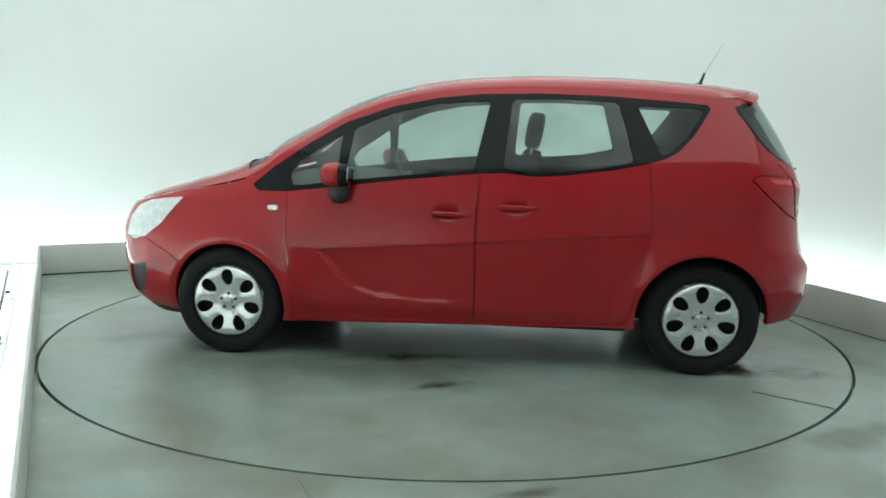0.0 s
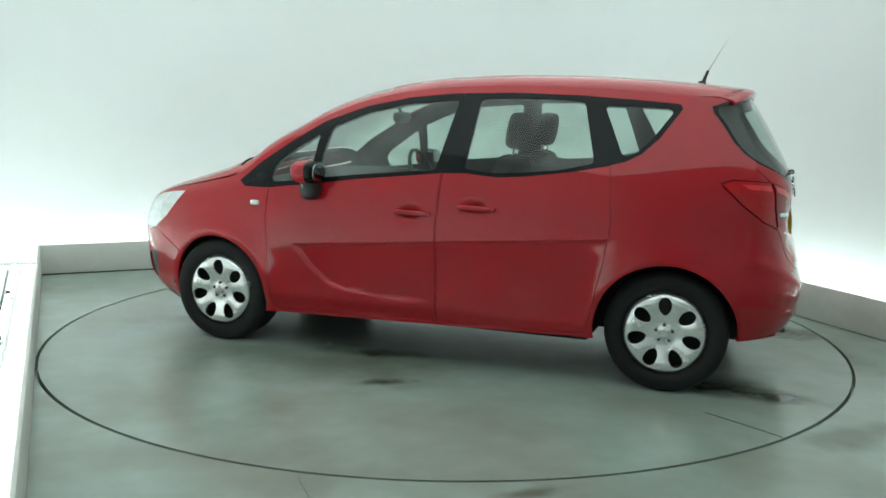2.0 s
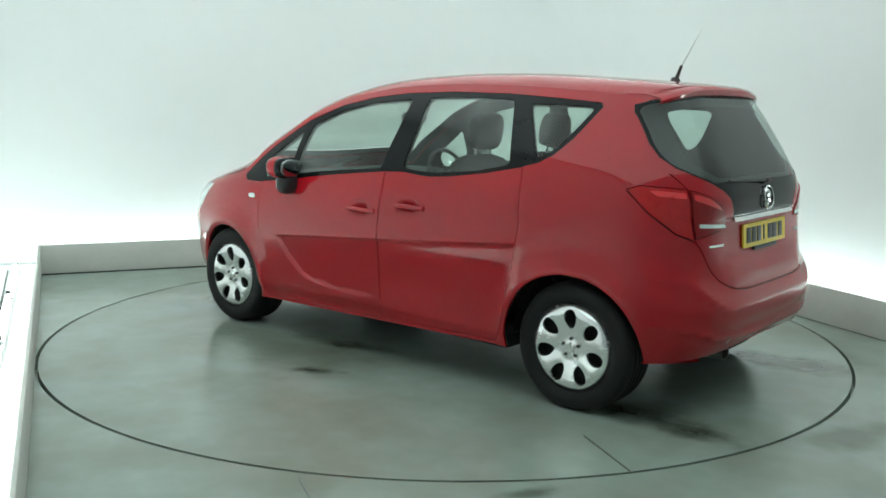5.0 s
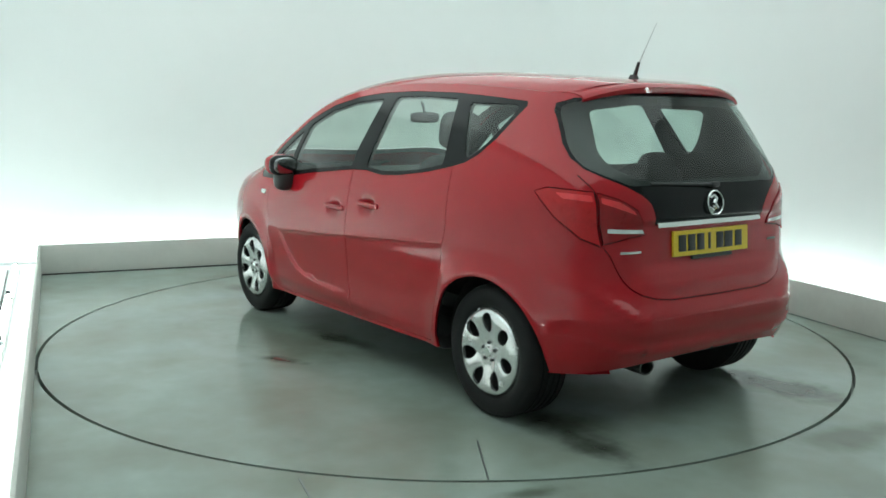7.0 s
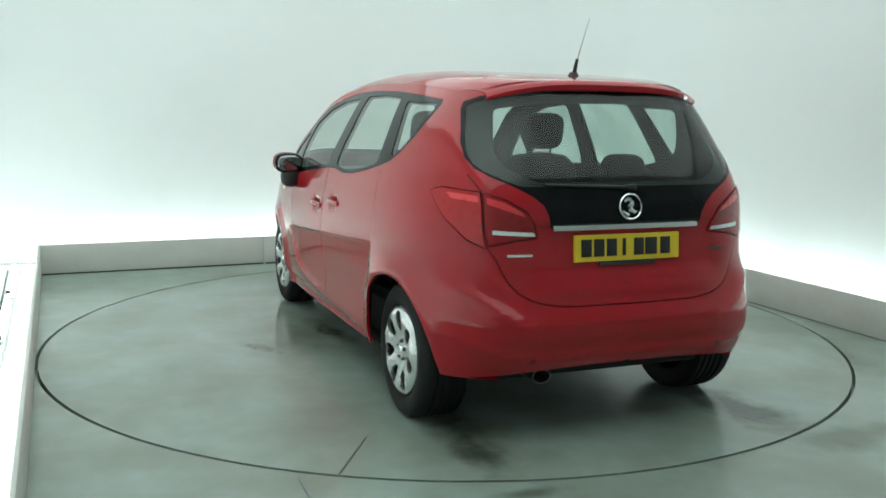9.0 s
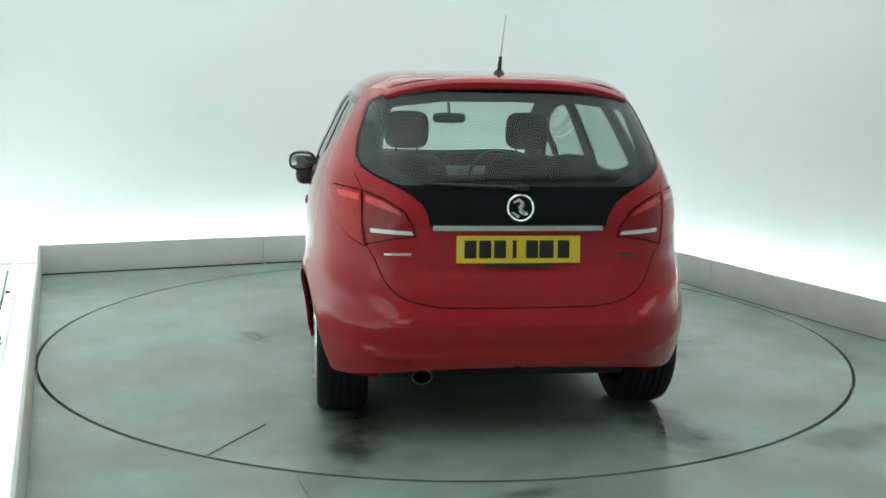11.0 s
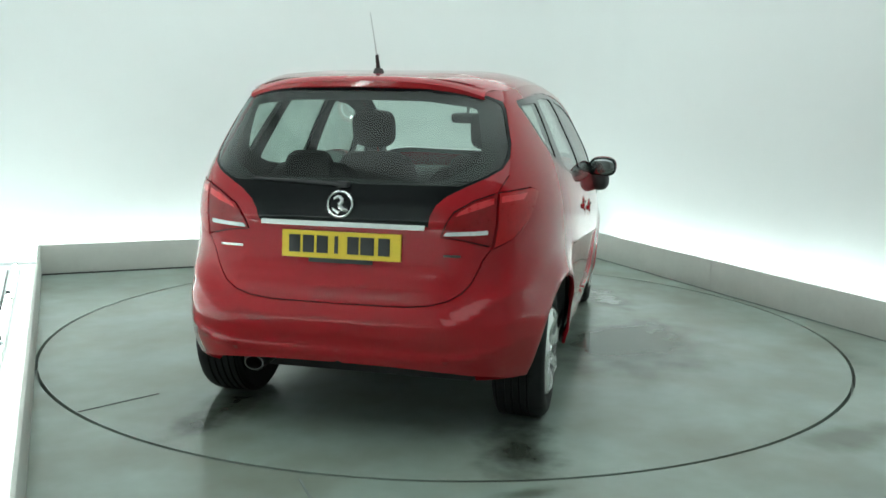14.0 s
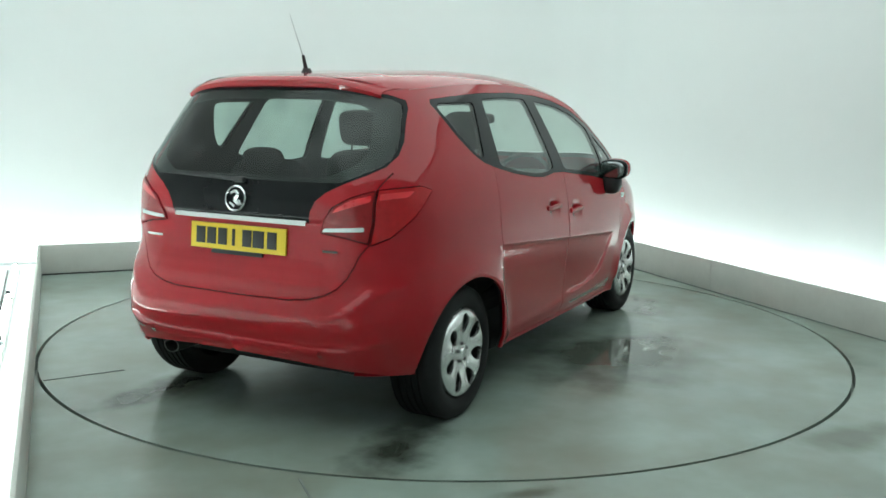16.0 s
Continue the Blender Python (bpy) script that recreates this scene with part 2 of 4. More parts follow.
def build_floor():
    n, R = 128, TABLE_R + 0.011
    X0, X1, Y0, Y1 = -5.2, 4.4, -9.0, 4.4
    bm = bmesh.new()
    inner = [bm.verts.new((R * math.cos(2 * math.pi * i / n), R * math.sin(2 * math.pi * i / n), 0)) for i in range(n)]
    low = [bm.verts.new((v.co.x, v.co.y, -0.08)) for v in inner]
    outer = []
    for i in range(n):
        c, s = math.cos(2 * math.pi * i / n), math.sin(2 * math.pi * i / n)
        k = min((X1 / c if c > 0 else X0 / c) if abs(c) > 1e-9 else 1e9, (Y1 / s if s > 0 else Y0 / s) if abs(s) > 1e-9 else 1e9)
        outer.append(bm.verts.new((k * c, k * s, 0)))
    for i in range(n):
        j = (i + 1) % n
        bm.faces.new((inner[i], outer[i], outer[j], inner[j]))
        bm.faces.new((low[i], inner[i], inner[j], low[j]))
    bm.faces.new(low)
    for cx, cy in ((X0, Y0), (X1, Y0), (X1, Y1), (X0, Y1)):
        c = bm.verts.new((cx, cy, 0))
        e1 = min((v for v in outer if abs(v.co.x - cx) < 1e-6), key=lambda v: abs(v.co.y - cy))
        e2 = min((v for v in outer if abs(v.co.y - cy) < 1e-6), key=lambda v: abs(v.co.x - cx))
        if e1 is not e2:
            bm.faces.new((e1, c, e2))
    ob = part("floor", bm, FLOOR, smooth=False)
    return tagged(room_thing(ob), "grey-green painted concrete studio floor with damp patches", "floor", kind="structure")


def build_table():
    bm = bmesh.new()
    n = 160
    bmesh.ops.create_cone(bm, cap_ends=True, segments=n, radius1=TABLE_R - 0.008, radius2=TABLE_R - 0.008, depth=0.06, matrix=Matrix.Translation((0, 0, -0.03)))
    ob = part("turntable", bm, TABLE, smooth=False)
    tagged(ob, "round grey-green car turntable set flush in the floor", "turntable")
    return ob


floor_ob = build_floor()
turntable = build_table()


def wall_path(off, corner, n=10):
    """Closed rounded path of the studio wall, seen from above."""
    x0, x1, y0, y1 = U0 - 0.85 - off, U1 + 0.75 + off, -8.2 - off, W1 + 0.75 + off
    pts = []
    for cx, cy, a0 in ((x1 - corner, y1 - corner, 0), (x0 + corner, y1 - corner, 90), (x0 + corner, y0 + corner, 180), (x1 - corner, y0 + corner, 270)):
        for i in range(n + 1):
            a = radians(a0 + 90 * i / n)
            pts.append((cx + corner * math.cos(a), cy + corner * math.sin(a)))
    return pts


def build_walls():
    a, b = wall_path(0.0, 0.6), wall_path(0.12, 0.72)
    bm = bmesh.new()
    rows = [[bm.verts.new((x, y, z)) for x, y in p] for p, z in ((a, 0), (a, CEIL), (b, CEIL), (b, 0))]
    n = len(a)
    for p, q in zip(rows, rows[1:] + rows[:1]):
        for i in range(n):
            bm.faces.new((p[i], p[(i + 1) % n], q[(i + 1) % n], q[i]))
    ob = part("wall_studio", bm, WALL)
    tagged(room_thing(ob), "plain white seamless studio wall with rounded corners", "wall", kind="structure")
    ce = part("ceiling", box(-6, 5, -9.5, 5, CEIL, CEIL + 0.1), WALL, smooth=False)
    tagged(room_thing(ce), "plain white studio ceiling", "ceiling", kind="structure")


build_walls()


def build_kerbs():
    for name, spans in (("back", [(U0 - KERB_T, -0.6, W1, W1 + KERB_T), (-0.598, 1.4, W1, W1 + KERB_T), (1.402, U1 + KERB_T, W1, W1 + KERB_T)]),
                        ("side", [(U1, U1 + KERB_T, 0.45, W1 - 0.002), (U1, U1 + KERB_T, -1.6, 0.448), (U1, U1 + KERB_T, -3.6, -1.602),
                                  (U0 - KERB_T, U0, -0.2, W1 - 0.002), (U0 - KERB_T, U0, -2.4, -0.202), (U0 - KERB_T, U0, -4.4, -2.402)])):
        for x0, x1, y0, y1 in spans:
            ob = part("kerb_board", box(x0, x1, y0, y1, 0.0, KERB_H, 0.004), KERB)
            tagged(room_thing(ob), "low off-white board edging the turntable floor", "kerb board", group="kerb boards")
            if name == "back":
                part("foot_joint", box(x0 + KERB_T, x1, y0 - 0.004, y0, 0.0, 0.01), JOINT, ob, "dark joint along the foot", smooth=False)
            elif x0 > 0:
                part("foot_joint", box(x0 - 0.003, x0, y0, y1, 0.0, 0.006), JOINT_PALE, ob, "dark joint along the foot", smooth=False)


build_kerbs()
TUBE = glow_mat("tube_glow", LAMP_COLOUR, 20.0)


def build_tubes():
    """Fluorescent battens that lie in the trough behind the boards and wash the wall."""
    spots = []
    for i in range(5):
        spots.append((U0 - 0.4 + 1.3 * i, W1 + 0.57, 0))
    for i in range(5):
        spots.append((U1 + 0.57, W1 - 0.45 - 1.3 * i, 90))
    for i in range(6):
        spots.append((U0 - 0.2, W1 - 0.45 - 1.3 * i, 90))
        # extra second row, added only to brighten the left trough
        spots.append((U0 - 0.5, W1 - 0.45 - 1.3 * i, 90))
    first = None
    for x, y, a in spots:
        m = ROOM_M @ pose(x, y, 0, 0, 0, a)
        if first:
            copy_thing(first, m)
            continue
        first = new("batten_light")
        tagged(first, "white fluorescent batten light behind the kerb board", "batten light", group="batten lights")
        part("housing", box(-0.62, 0.62, -0.03, 0.03, 0.0, 0.04, 0.006), WALL, first)
        tb = bmesh.new()
        add_tube(tb, (-0.59, 0, 0.07), (0.59, 0, 0.07), 0.014)
        part("tube", tb, TUBE, first)
        eb = bmesh.new()
        add_box(eb, -0.615, -0.59, -0.015, 0.015, 0.03, 0.09, 0.003)
        part("holder", eb, BLACK_TRIM, first)
        eb = bmesh.new()
        add_box(eb, 0.59, 0.615, -0.015, 0.015, 0.03, 0.09, 0.003)
        part("holder", eb, BLACK_TRIM, first)
        first.matrix_world = m


build_tubes()


def build_trough():
    bm = bmesh.new()
    add_box(bm, U0 - 0.85, U0 - KERB_T - 0.003, -5.0, W1 + 0.75, 0.0, 0.006)
    ob = part("trough_floor", bm, WALL, smooth=False)
    tagged(room_thing(ob), "white painted strip of floor behind the kerb boards", "floor strip", kind="structure")
    for x0, x1, y0, y1 in ((U0 - KERB_T, U1 + 0.75, W1 + KERB_T + 0.003, W1 + 0.75), (U1 + KERB_T + 0.003, U1 + 0.75, -5.0, W1 + KERB_T)):
        ob = part("trough_floor", box(x0, x1, y0, y1, 0.0, 0.005), WALL, smooth=False)
        tagged(room_thing(ob), "white painted strip of floor behind the kerb boards", "floor strip", kind="structure")
    bm = bmesh.new()
    add_tube(bm, (-3.685, 1.685, 0.012), (-3.057, 0.281, 0.012), 0.007)
    tagged(part("cable", bm, JOINT), "thin dark cable lying on the white floor strip", "cable")


build_trough()

# ---- the car: one smooth shell, cut into its panels ----
# plan outlines level by level: front reach, rear reach, half width (x forward, y left, z up, from the middle of the wheelbase)
FRONT = ((0.12, 1.84), (0.18, 1.98), (0.27, 2.1), (0.39, 2.15), (0.55, 2.16), (0.66, 2.155), (0.74, 2.13), (0.82, 2.08), (0.9, 1.97), (1.0, 1.68), (1.15, 1.45), (1.3, 1.2), (1.45, 0.98), (1.62, 0.9))
REAR = ((0.12, 1.82), (0.2, 1.86), (0.3, 1.905), (0.36, 1.935), (0.43, 1.958), (0.49, 1.969), (0.54, 1.965), (0.58, 1.953), (0.62, 1.939), (0.66, 1.927), (0.71, 1.915), (0.8, 1.9), (0.92, 1.892), (1.02, 1.893), (1.09, 1.876), (1.22, 1.815), (1.38, 1.725), (1.49, 1.655), (1.62, 1.58))
WIDE = ((0.12, 0.8), (0.22, 0.85), (0.35, 0.885), (0.55, 0.9), (0.67, 0.906), (0.8, 0.899), (0.95, 0.883), (1.05, 0.863), (1.15, 0.833), (1.3, 0.765), (1.45, 0.688), (1.52, 0.64), (1.62, 0.56))
ROUND_R = ((0.1, 5.2), (0.55, 5.3), (0.7, 5.1), (0.9, 5.0), (1.62, 5.5))
ROUND_F = ((0.1, 3.6), (0.7, 3.8), (1.62, 4.0))
# upper edge of the shell in side view: bonnet edge, screen pillar, roof rail
EDGE = ((2.08, 0.82), (1.95, 0.85), (1.8, 0.885), (1.61, 0.925), (1.4, 0.968), (1.22, 1.01), (1.12, 1.07), (1.05, 1.13), (0.85, 1.255), (0.65, 1.372), (0.39, 1.466), (0.14, 1.516), (-0.09, 1.54), (-0.43, 1.552), (-0.8, 1.545), (-1.1, 1.528), (-1.4, 1.503), (-1.56, 1.488), (-1.7, 1.475))
CROWN = ((2.08, 0.0), (1.9, 0.035), (1.66, 0.055), (1.37, 0.085), (1.2, 0.12), (1.02, 0.105), (0.72, 0.08), (0.3, 0.068), (-0.1, 0.066), (-0.4, 0.067), (-1.0, 0.072), (-1.4, 0.074), (-1.7, 0.066))


def curve(table):
    """A smooth line through a table of pairs."""
    t = sorted(table)
    x, y = np.array([p[0] for p in t]), np.array([p[1] for p in t])
    h, d = np.diff(x), np.diff(y) / np.diff(x)
    m = np.concatenate([[d[0]], np.where(d[1:] * d[:-1] > 0, 2 * d[1:] * d[:-1] / np.where(d[1:] + d[:-1] == 0, 1, d[1:] + d[:-1]), 0), [d[-1]]])

    def f(v):
        v = np.clip(np.asarray(v, float), x[0], x[-1])
        i = np.clip(np.searchsorted(x, v) - 1, 0, len(h) - 1)
        s = (v - x[i]) / h[i]
        return ((1 + 2 * s) * (1 - s) ** 2) * y[i] + s * (1 - s) ** 2 * h[i] * m[i] + s * s * (3 - 2 * s) * y[i + 1] + s * s * (s - 1) * h[i] * m[i + 1]
    return f


c_front, c_rear, c_wide, c_nr, c_nf, c_edge, c_crown = [curve(t) for t in (FRONT, REAR, WIDE, ROUND_R, ROUND_F, EDGE, CROWN)]
HUB_X, HUB_Z = 1.322, 0.31
ARCH_F, ARCH_B = 0.338, 0.358


def smooth01(v):
    v = np.clip(v, 0, 1)
    return v * v * (3 - 2 * v)


SCOOP_Z, SCOOP_X = (0.355, 0.37, 0.388, 0.43, 0.525, 0.64, 0.75), (0.1, 0.3, 0.455, 0.585, 0.705, 0.795, 0.86)
HANDLES = ((0.055, 0.856), (-0.31, 0.9))


def sculpt(x, z):
    """Creases, scoop, handle dishes and flares of the flanks: how far they stand out."""
    line = 0.705 - 0.078 * (x + 0.07)
    s = np.clip(line - z, 0, 1)
    start = np.interp(z, SCOOP_Z, SCOOP_X)
    soft = np.interp(z, (0.35, 0.4), (0.45, 0.05))
    edge = smooth01((start - x) / soft)
    mask = edge * smooth01((x + 1.07) / 0.1) * smooth01((z - 0.25) / 0.12)
    d = -(0.008 * (1 - np.exp(-s / 0.012)) + 0.04 * np.minimum(s, 0.2)) * mask
    d = d + 0.0022 * np.exp(-((z - line - 0.004) / 0.01) ** 2) * edge * smooth01((x + 1.07) / 0.1)
    for hx, hz in HANDLES:
        d = d - 0.02 * np.exp(-((x - hx) / 0.064) ** 4 - ((z - hz + 0.002) / 0.034) ** 2)
    for hx in (HUB_X, -HUB_X):
        r = np.hypot(x - hx, z - HUB_Z)
        d += 0.022 * np.exp(-((r - 0.37) / 0.05) ** 2) + 0.004 * np.exp(-((r - 0.44) / 0.03) ** 2)
    d -= 0.012 * np.exp(-((z - 0.27) / 0.035) ** 2) * (np.abs(x) < 1.0)
    return d


def tail_sculpt(y, z):
    """Shoulders and hollows of the tail: how far they stand out."""
    w = np.abs(y)
    inner = 1 - smooth01((w - 0.38) / 0.2)
    d = 0.01 * np.exp(-((z - 0.675) / 0.035) ** 2) * inner
    d -= 0.012 * smooth01((z - 0.72) / 0.05) * smooth01((0.96 - z) / 0.03) * inner
    shoulder = 0.55 + 0.15 * smooth01((w - 0.42) / 0.42)
    outer = smooth01((w - 0.36) / 0.25)
    d += 0.014 * np.exp(-((z - shoulder) / 0.036) ** 2) * (0.4 + 0.6 * outer)
    d -= 0.01 * np.exp(-((z - shoulder - 0.11) / 0.07) ** 2) * outer
    lip = 0.392 + 0.085 * smooth01((w - 0.45) / 0.4)
    d += (0.011 * np.exp(-((z - lip) / 0.016) ** 2) - 0.005 * np.exp(-((z - lip - 0.05) / 0.03) ** 2)) * (1 - 0.65 * smooth01((w - 0.6) / 0.2))
    return d


def u_of_x(x, z):
    """Unrolled place of a point of the flank."""
    a = np.where(x < 0, c_rear(z), c_front(z))
    n = np.where(x < 0, c_nr(z), c_nf(z))
    b = c_wide(z)
    y = b * np.maximum(0, 1 - np.minimum(1, np.abs(x) / a) ** n) ** (1 / n)
    x = np.clip(x, -a, a)
    return np.where(x < 0, x + y - b, x - y + b)


def u_of_y(y, z):
    """Unrolled place of a point of the tail."""
    a, n, b = c_rear(z), c_nr(z), c_wide(z)
    q = np.clip(y, 0, b)
    return -a * np.maximum(0, 1 - (q / b) ** n) ** (1 / n) + np.minimum(y, b) - b


def shell(u, z):
    u, z = np.asarray(u, float), np.asarray(z, float)
    rear = u < 0
    a, n, b = np.where(rear, c_rear(z), c_front(z)), np.where(rear, c_nr(z), c_nf(z)), c_wide(z)
    w = np.minimum(np.abs(u), a + b)
    lo, hi = np.zeros_like(u), np.full_like(u, math.pi / 2)
    for _ in range(46):
        mid = (lo + hi) / 2
        x, y = a * np.cos(mid) ** (2 / n), b * np.sin(mid) ** (2 / n)
        big = x + b - y > w
        lo, hi = np.where(big, mid, lo), np.where(big, hi, mid)
    mid = (lo + hi) / 2
    x, y = a * np.cos(mid) ** (2 / n), b * np.sin(mid) ** (2 / n)
    y = np.where(y < 0.004, 0, y)
    x = np.where(rear, -x, x)
    tail = np.where(rear, (np.abs(x) / a) ** 7, 0.0)
    corner = smooth01((-x - 1.62) / 0.16) * (y / b) ** 4 * (1 - tail)
    bulge = tail_sculpt(y, z)
    y = y + sculpt(x, z) * (y / b) ** 3 + corner * bulge
    x = x - tail * bulge
    return np.stack([x, y, z], -1)


def shell_n(u, z, e=0.006):
    lim_r, lim_f = -(c_rear(z) + c_wide(z)), c_front(z) + c_wide(z)
    du = shell(np.minimum(u + e, lim_f), z) - shell(np.maximum(u - e, lim_r), z)
    at_r, at_f = (u - e <= lim_r), (u + e >= lim_f)
    du[at_r] = (0, 1, 0)
    du[at_f] = (0, -1, 0)
    # keep the side position of a level when stepping up or down
    p = shell(u, z)
    up = np.stack([np.where(p[:, 1] > 0.45, shell(u_of_x(p[:, 0], z + e), z + e)[:, k] - shell(u_of_x(p[:, 0], z - e), z - e)[:, k],
                            shell(u_of_y(np.minimum(p[:, 1], c_wide(z)), z + e), z + e)[:, k] - shell(u_of_y(np.minimum(p[:, 1], c_wide(z)), z - e), z - e)[:, k]) for k in range(3)], -1)
    front = (u > 0)
    if front.any():
        upf = shell(u, z + e) - shell(u, z - e)
        up[front] = upf[front]
    n = np.cross(du, up)
    n /= np.maximum(1e-9, np.linalg.norm(n, axis=1))[:, None]
    c = p - np.array([np.clip(p[:, 0], -1, 1), 0 * p[:, 0], 0.7 + 0 * p[:, 0]]).T
    n[np.einsum("ij,ij->i", n, c) < 0] *= -1
    return n


def dense(points, step=0.02, closed=True):
    """Points along a polygon of ('s', x, z) side, ('r', y, z) tail or ('u', u, z) places, close together, unrolled."""
    out = []
    raw = []
    for k, a, z in points:
        raw.append((float(u_of_x(np.array(a), z)) if k == "s" else float(u_of_y(np.array(a), z)) if k == "r" else a, z, k, a))
    n = len(raw)
    for i in range(n if closed else n - 1):
        p, q = raw[i], raw[(i + 1) % n]
        m = max(1, int(math.hypot(p[0] - q[0], p[1] - q[1]) / step))
        for j in range(m):
            f = j / m
            z = p[1] + (q[1] - p[1]) * f
            if p[2] == q[2] == "s":
                out.append((float(u_of_x(np.array(p[3] + (q[3] - p[3]) * f), z)), z))
            elif p[2] == q[2] == "r":
                out.append((float(u_of_y(np.array(p[3] + (q[3] - p[3]) * f), z)), z))
            else:
                out.append((p[0] + (q[0] - p[0]) * f, z))
    if not closed:
        out.append(raw[-1][:2])
    return np.array(out)


def rounded(points, r=0.03, n=4):
    """A polygon of tagged places with its corners cut round."""
    out = []
    m = len(points)
    for i in range(m):
        k, a, z = points[i]
        (k0, a0, z0), (k1, a1, z1) = points[i - 1], points[(i + 1) % m]
        if k0 != k or k1 != k:
            out.append(points[i])
            continue
        d0, d1 = math.hypot(a0 - a, z0 - z), math.hypot(a1 - a, z1 - z)
        f0, f1 = min(0.45, r / max(d0, 1e-6)), min(0.45, r / max(d1, 1e-6))
        p0, p1 = (a + (a0 - a) * f0, z + (z0 - z) * f0), (a + (a1 - a) * f1, z + (z1 - z) * f1)
        for j in range(n + 1):
            t = j / n
            out.append((k, (1 - t) ** 2 * p0[0] + 2 * t * (1 - t) * a + t * t * p1[0], (1 - t) ** 2 * p0[1] + 2 * t * (1 - t) * z + t * t * p1[1]))
    return out


def inside(poly, p):
    x, y = p[:, 0], p[:, 1]
    r = np.zeros(len(p), bool)
    for (x0, y0), (x1, y1) in zip(poly, np.roll(poly, -1, 0)):
        if y0 == y1:
            continue
        c = ((y0 > y) != (y1 > y)) & (x < (x1 - x0) * (y - y0) / (y1 - y0) + x0)
        r ^= c
    return r


def ribbon(line, w):
    """A thin polygon along a line: a gap between panels."""
    d = np.gradient(line, axis=0)
    d /= np.maximum(1e-9, np.hypot(d[:, 0], d[:, 1]))[:, None]
    nrm = np.stack([-d[:, 1], d[:, 0]], 1) * w / 2
    return np.concatenate([line + nrm, (line - nrm)[::-1]])


def S(*pts):
    return [("s", x, z) for x, z in pts]


def Rr(*pts):
    return [("r", y, z) for y, z in pts]


from mathutils.geometry import delaunay_2d_cdt

# outline of the half shell
edge_x = np.linspace(2.079, -1.5, 120)
front_line = [(float(c_front(z) + c_wide(z)), z) for z in np.linspace(0.17, 0.82, 30)]
top_line = [(float(u_of_x(np.array(x), float(c_edge(x)))), float(c_edge(x))) for x in edge_x[1:]]
rear_top = [(float(u_of_y(np.array(y), 1.495 + 0.05 * (1 - (y / 0.64) ** 2))), 1.495 + 0.05 * (1 - (y / 0.64) ** 2)) for y in np.linspace(0.55, 0.0, 24)]
rear_line = [(-float(c_rear(z) + c_wide(z)), z) for z in np.linspace(1.53, 0.36, 50)]
rear_low = [(float(u_of_y(np.array(y), 0.35 - 0.05 * (y / 0.7) ** 3)), 0.35 - 0.05 * (y / 0.7) ** 3) for y in np.linspace(0.02, 0.7, 24)]


def arch(hx, z0, z1):
    ARCH_R = ARCH_F if hx > 0 else ARCH_B
    a0, a1 = math.asin((z0 - HUB_Z) / ARCH_R), math.asin((z1 - HUB_Z) / ARCH_R)
    pts = [(hx - ARCH_R * math.cos(a), HUB_Z + ARCH_R * math.sin(a)) for a in np.linspace(a0, math.pi - a1, 40)]
    return [(float(u_of_x(np.array(x), z)), z) for x, z in pts]


low_r = [(float(u_of_x(np.array(x), z)), z) for x, z in zip(np.linspace(-1.86, -1.67, 8), np.linspace(0.3, 0.29, 8))]
sill = [(float(u_of_x(np.array(x), z)), z) for x, z in zip(np.linspace(-0.97, 0.97, 60), np.linspace(0.255, 0.215, 60))]
low_f = [(float(u_of_x(np.array(x), z)), z) for x, z in zip(np.linspace(1.67, 1.9, 10), np.linspace(0.2, 0.17, 10))]
OUTLINE = np.array(front_line + top_line + rear_top + rear_line + rear_low + low_r + arch(-HUB_X, 0.29, 0.255) + sill + arch(HUB_X, 0.215, 0.2) + low_f)

DLO = dense(S((1.17, 0.985), (1.13, 0.952), (0.97, 0.952), (0.68, 0.986), (0.36, 1.03), (-0.11, 1.078), (-0.25, 1.083), (-0.33, 1.075), (-0.42, 1.068), (-0.57, 1.078), (-0.81, 1.11), (-1.01, 1.15),
              (-1.09, 1.172), (-1.16, 1.21), (-1.24, 1.29), (-1.3, 1.38), (-1.338, 1.44), (-1.325, 1.462), (-1.1, 1.482), (-0.8, 1.502), (-0.43, 1.512), (-0.09, 1.503), (0.14, 1.48), (0.39, 1.43), (0.65, 1.338), (0.85, 1.22), (1.05, 1.085)))
PANES = {
    "quarter_light": dense(rounded(S((0.665, 1.275), (0.9, 1.12), (0.95, 1.05), (0.93, 0.985), (0.68, 1.015)), 0.02)),
    "front_door_glass": dense(rounded(S((0.6, 1.31), (0.38, 1.4), (0.14, 1.45), (-0.15, 1.472), (-0.075, 1.095), (0.3, 1.06), (0.635, 1.022)), 0.025)),
    "rear_door_glass": dense(rounded(S((-0.27, 1.482), (-0.55, 1.486), (-0.84, 1.473), (-0.93, 1.155), (-0.75, 1.118), (-0.57, 1.098), (-0.41, 1.088), (-0.235, 1.103)), 0.03)),
    "rear_quarter_glass": dense(rounded(S((-0.945, 1.455), (-1.07, 1.192), (-1.13, 1.212), (-1.2, 1.28), (-1.3, 1.43), (-1.27, 1.447)), 0.025)),
}
REAR_BLACK = dense(Rr((-0.001, 0.937), (0.372, 0.937), (0.382, 0.985), (0.405, 1.03), (0.45, 1.068), (0.52, 1.105), (0.6, 1.142), (0.65, 1.175), (0.67, 1.22), (0.664, 1.28), (0.622, 1.42), (0.602, 1.455), (0.55, 1.478), (0.3, 1.503), (-0.001, 1.508)))
BACK_GLASS = dense(rounded(Rr((-0.2, 1.105), (0.5, 1.108), (0.605, 1.155), (0.652, 1.19), (0.66, 1.24), (0.654, 1.28), (0.613, 1.42), (0.592, 1.449), (0.55, 1.468), (0.3, 1.493), (-0.2, 1.499)), 0.02))
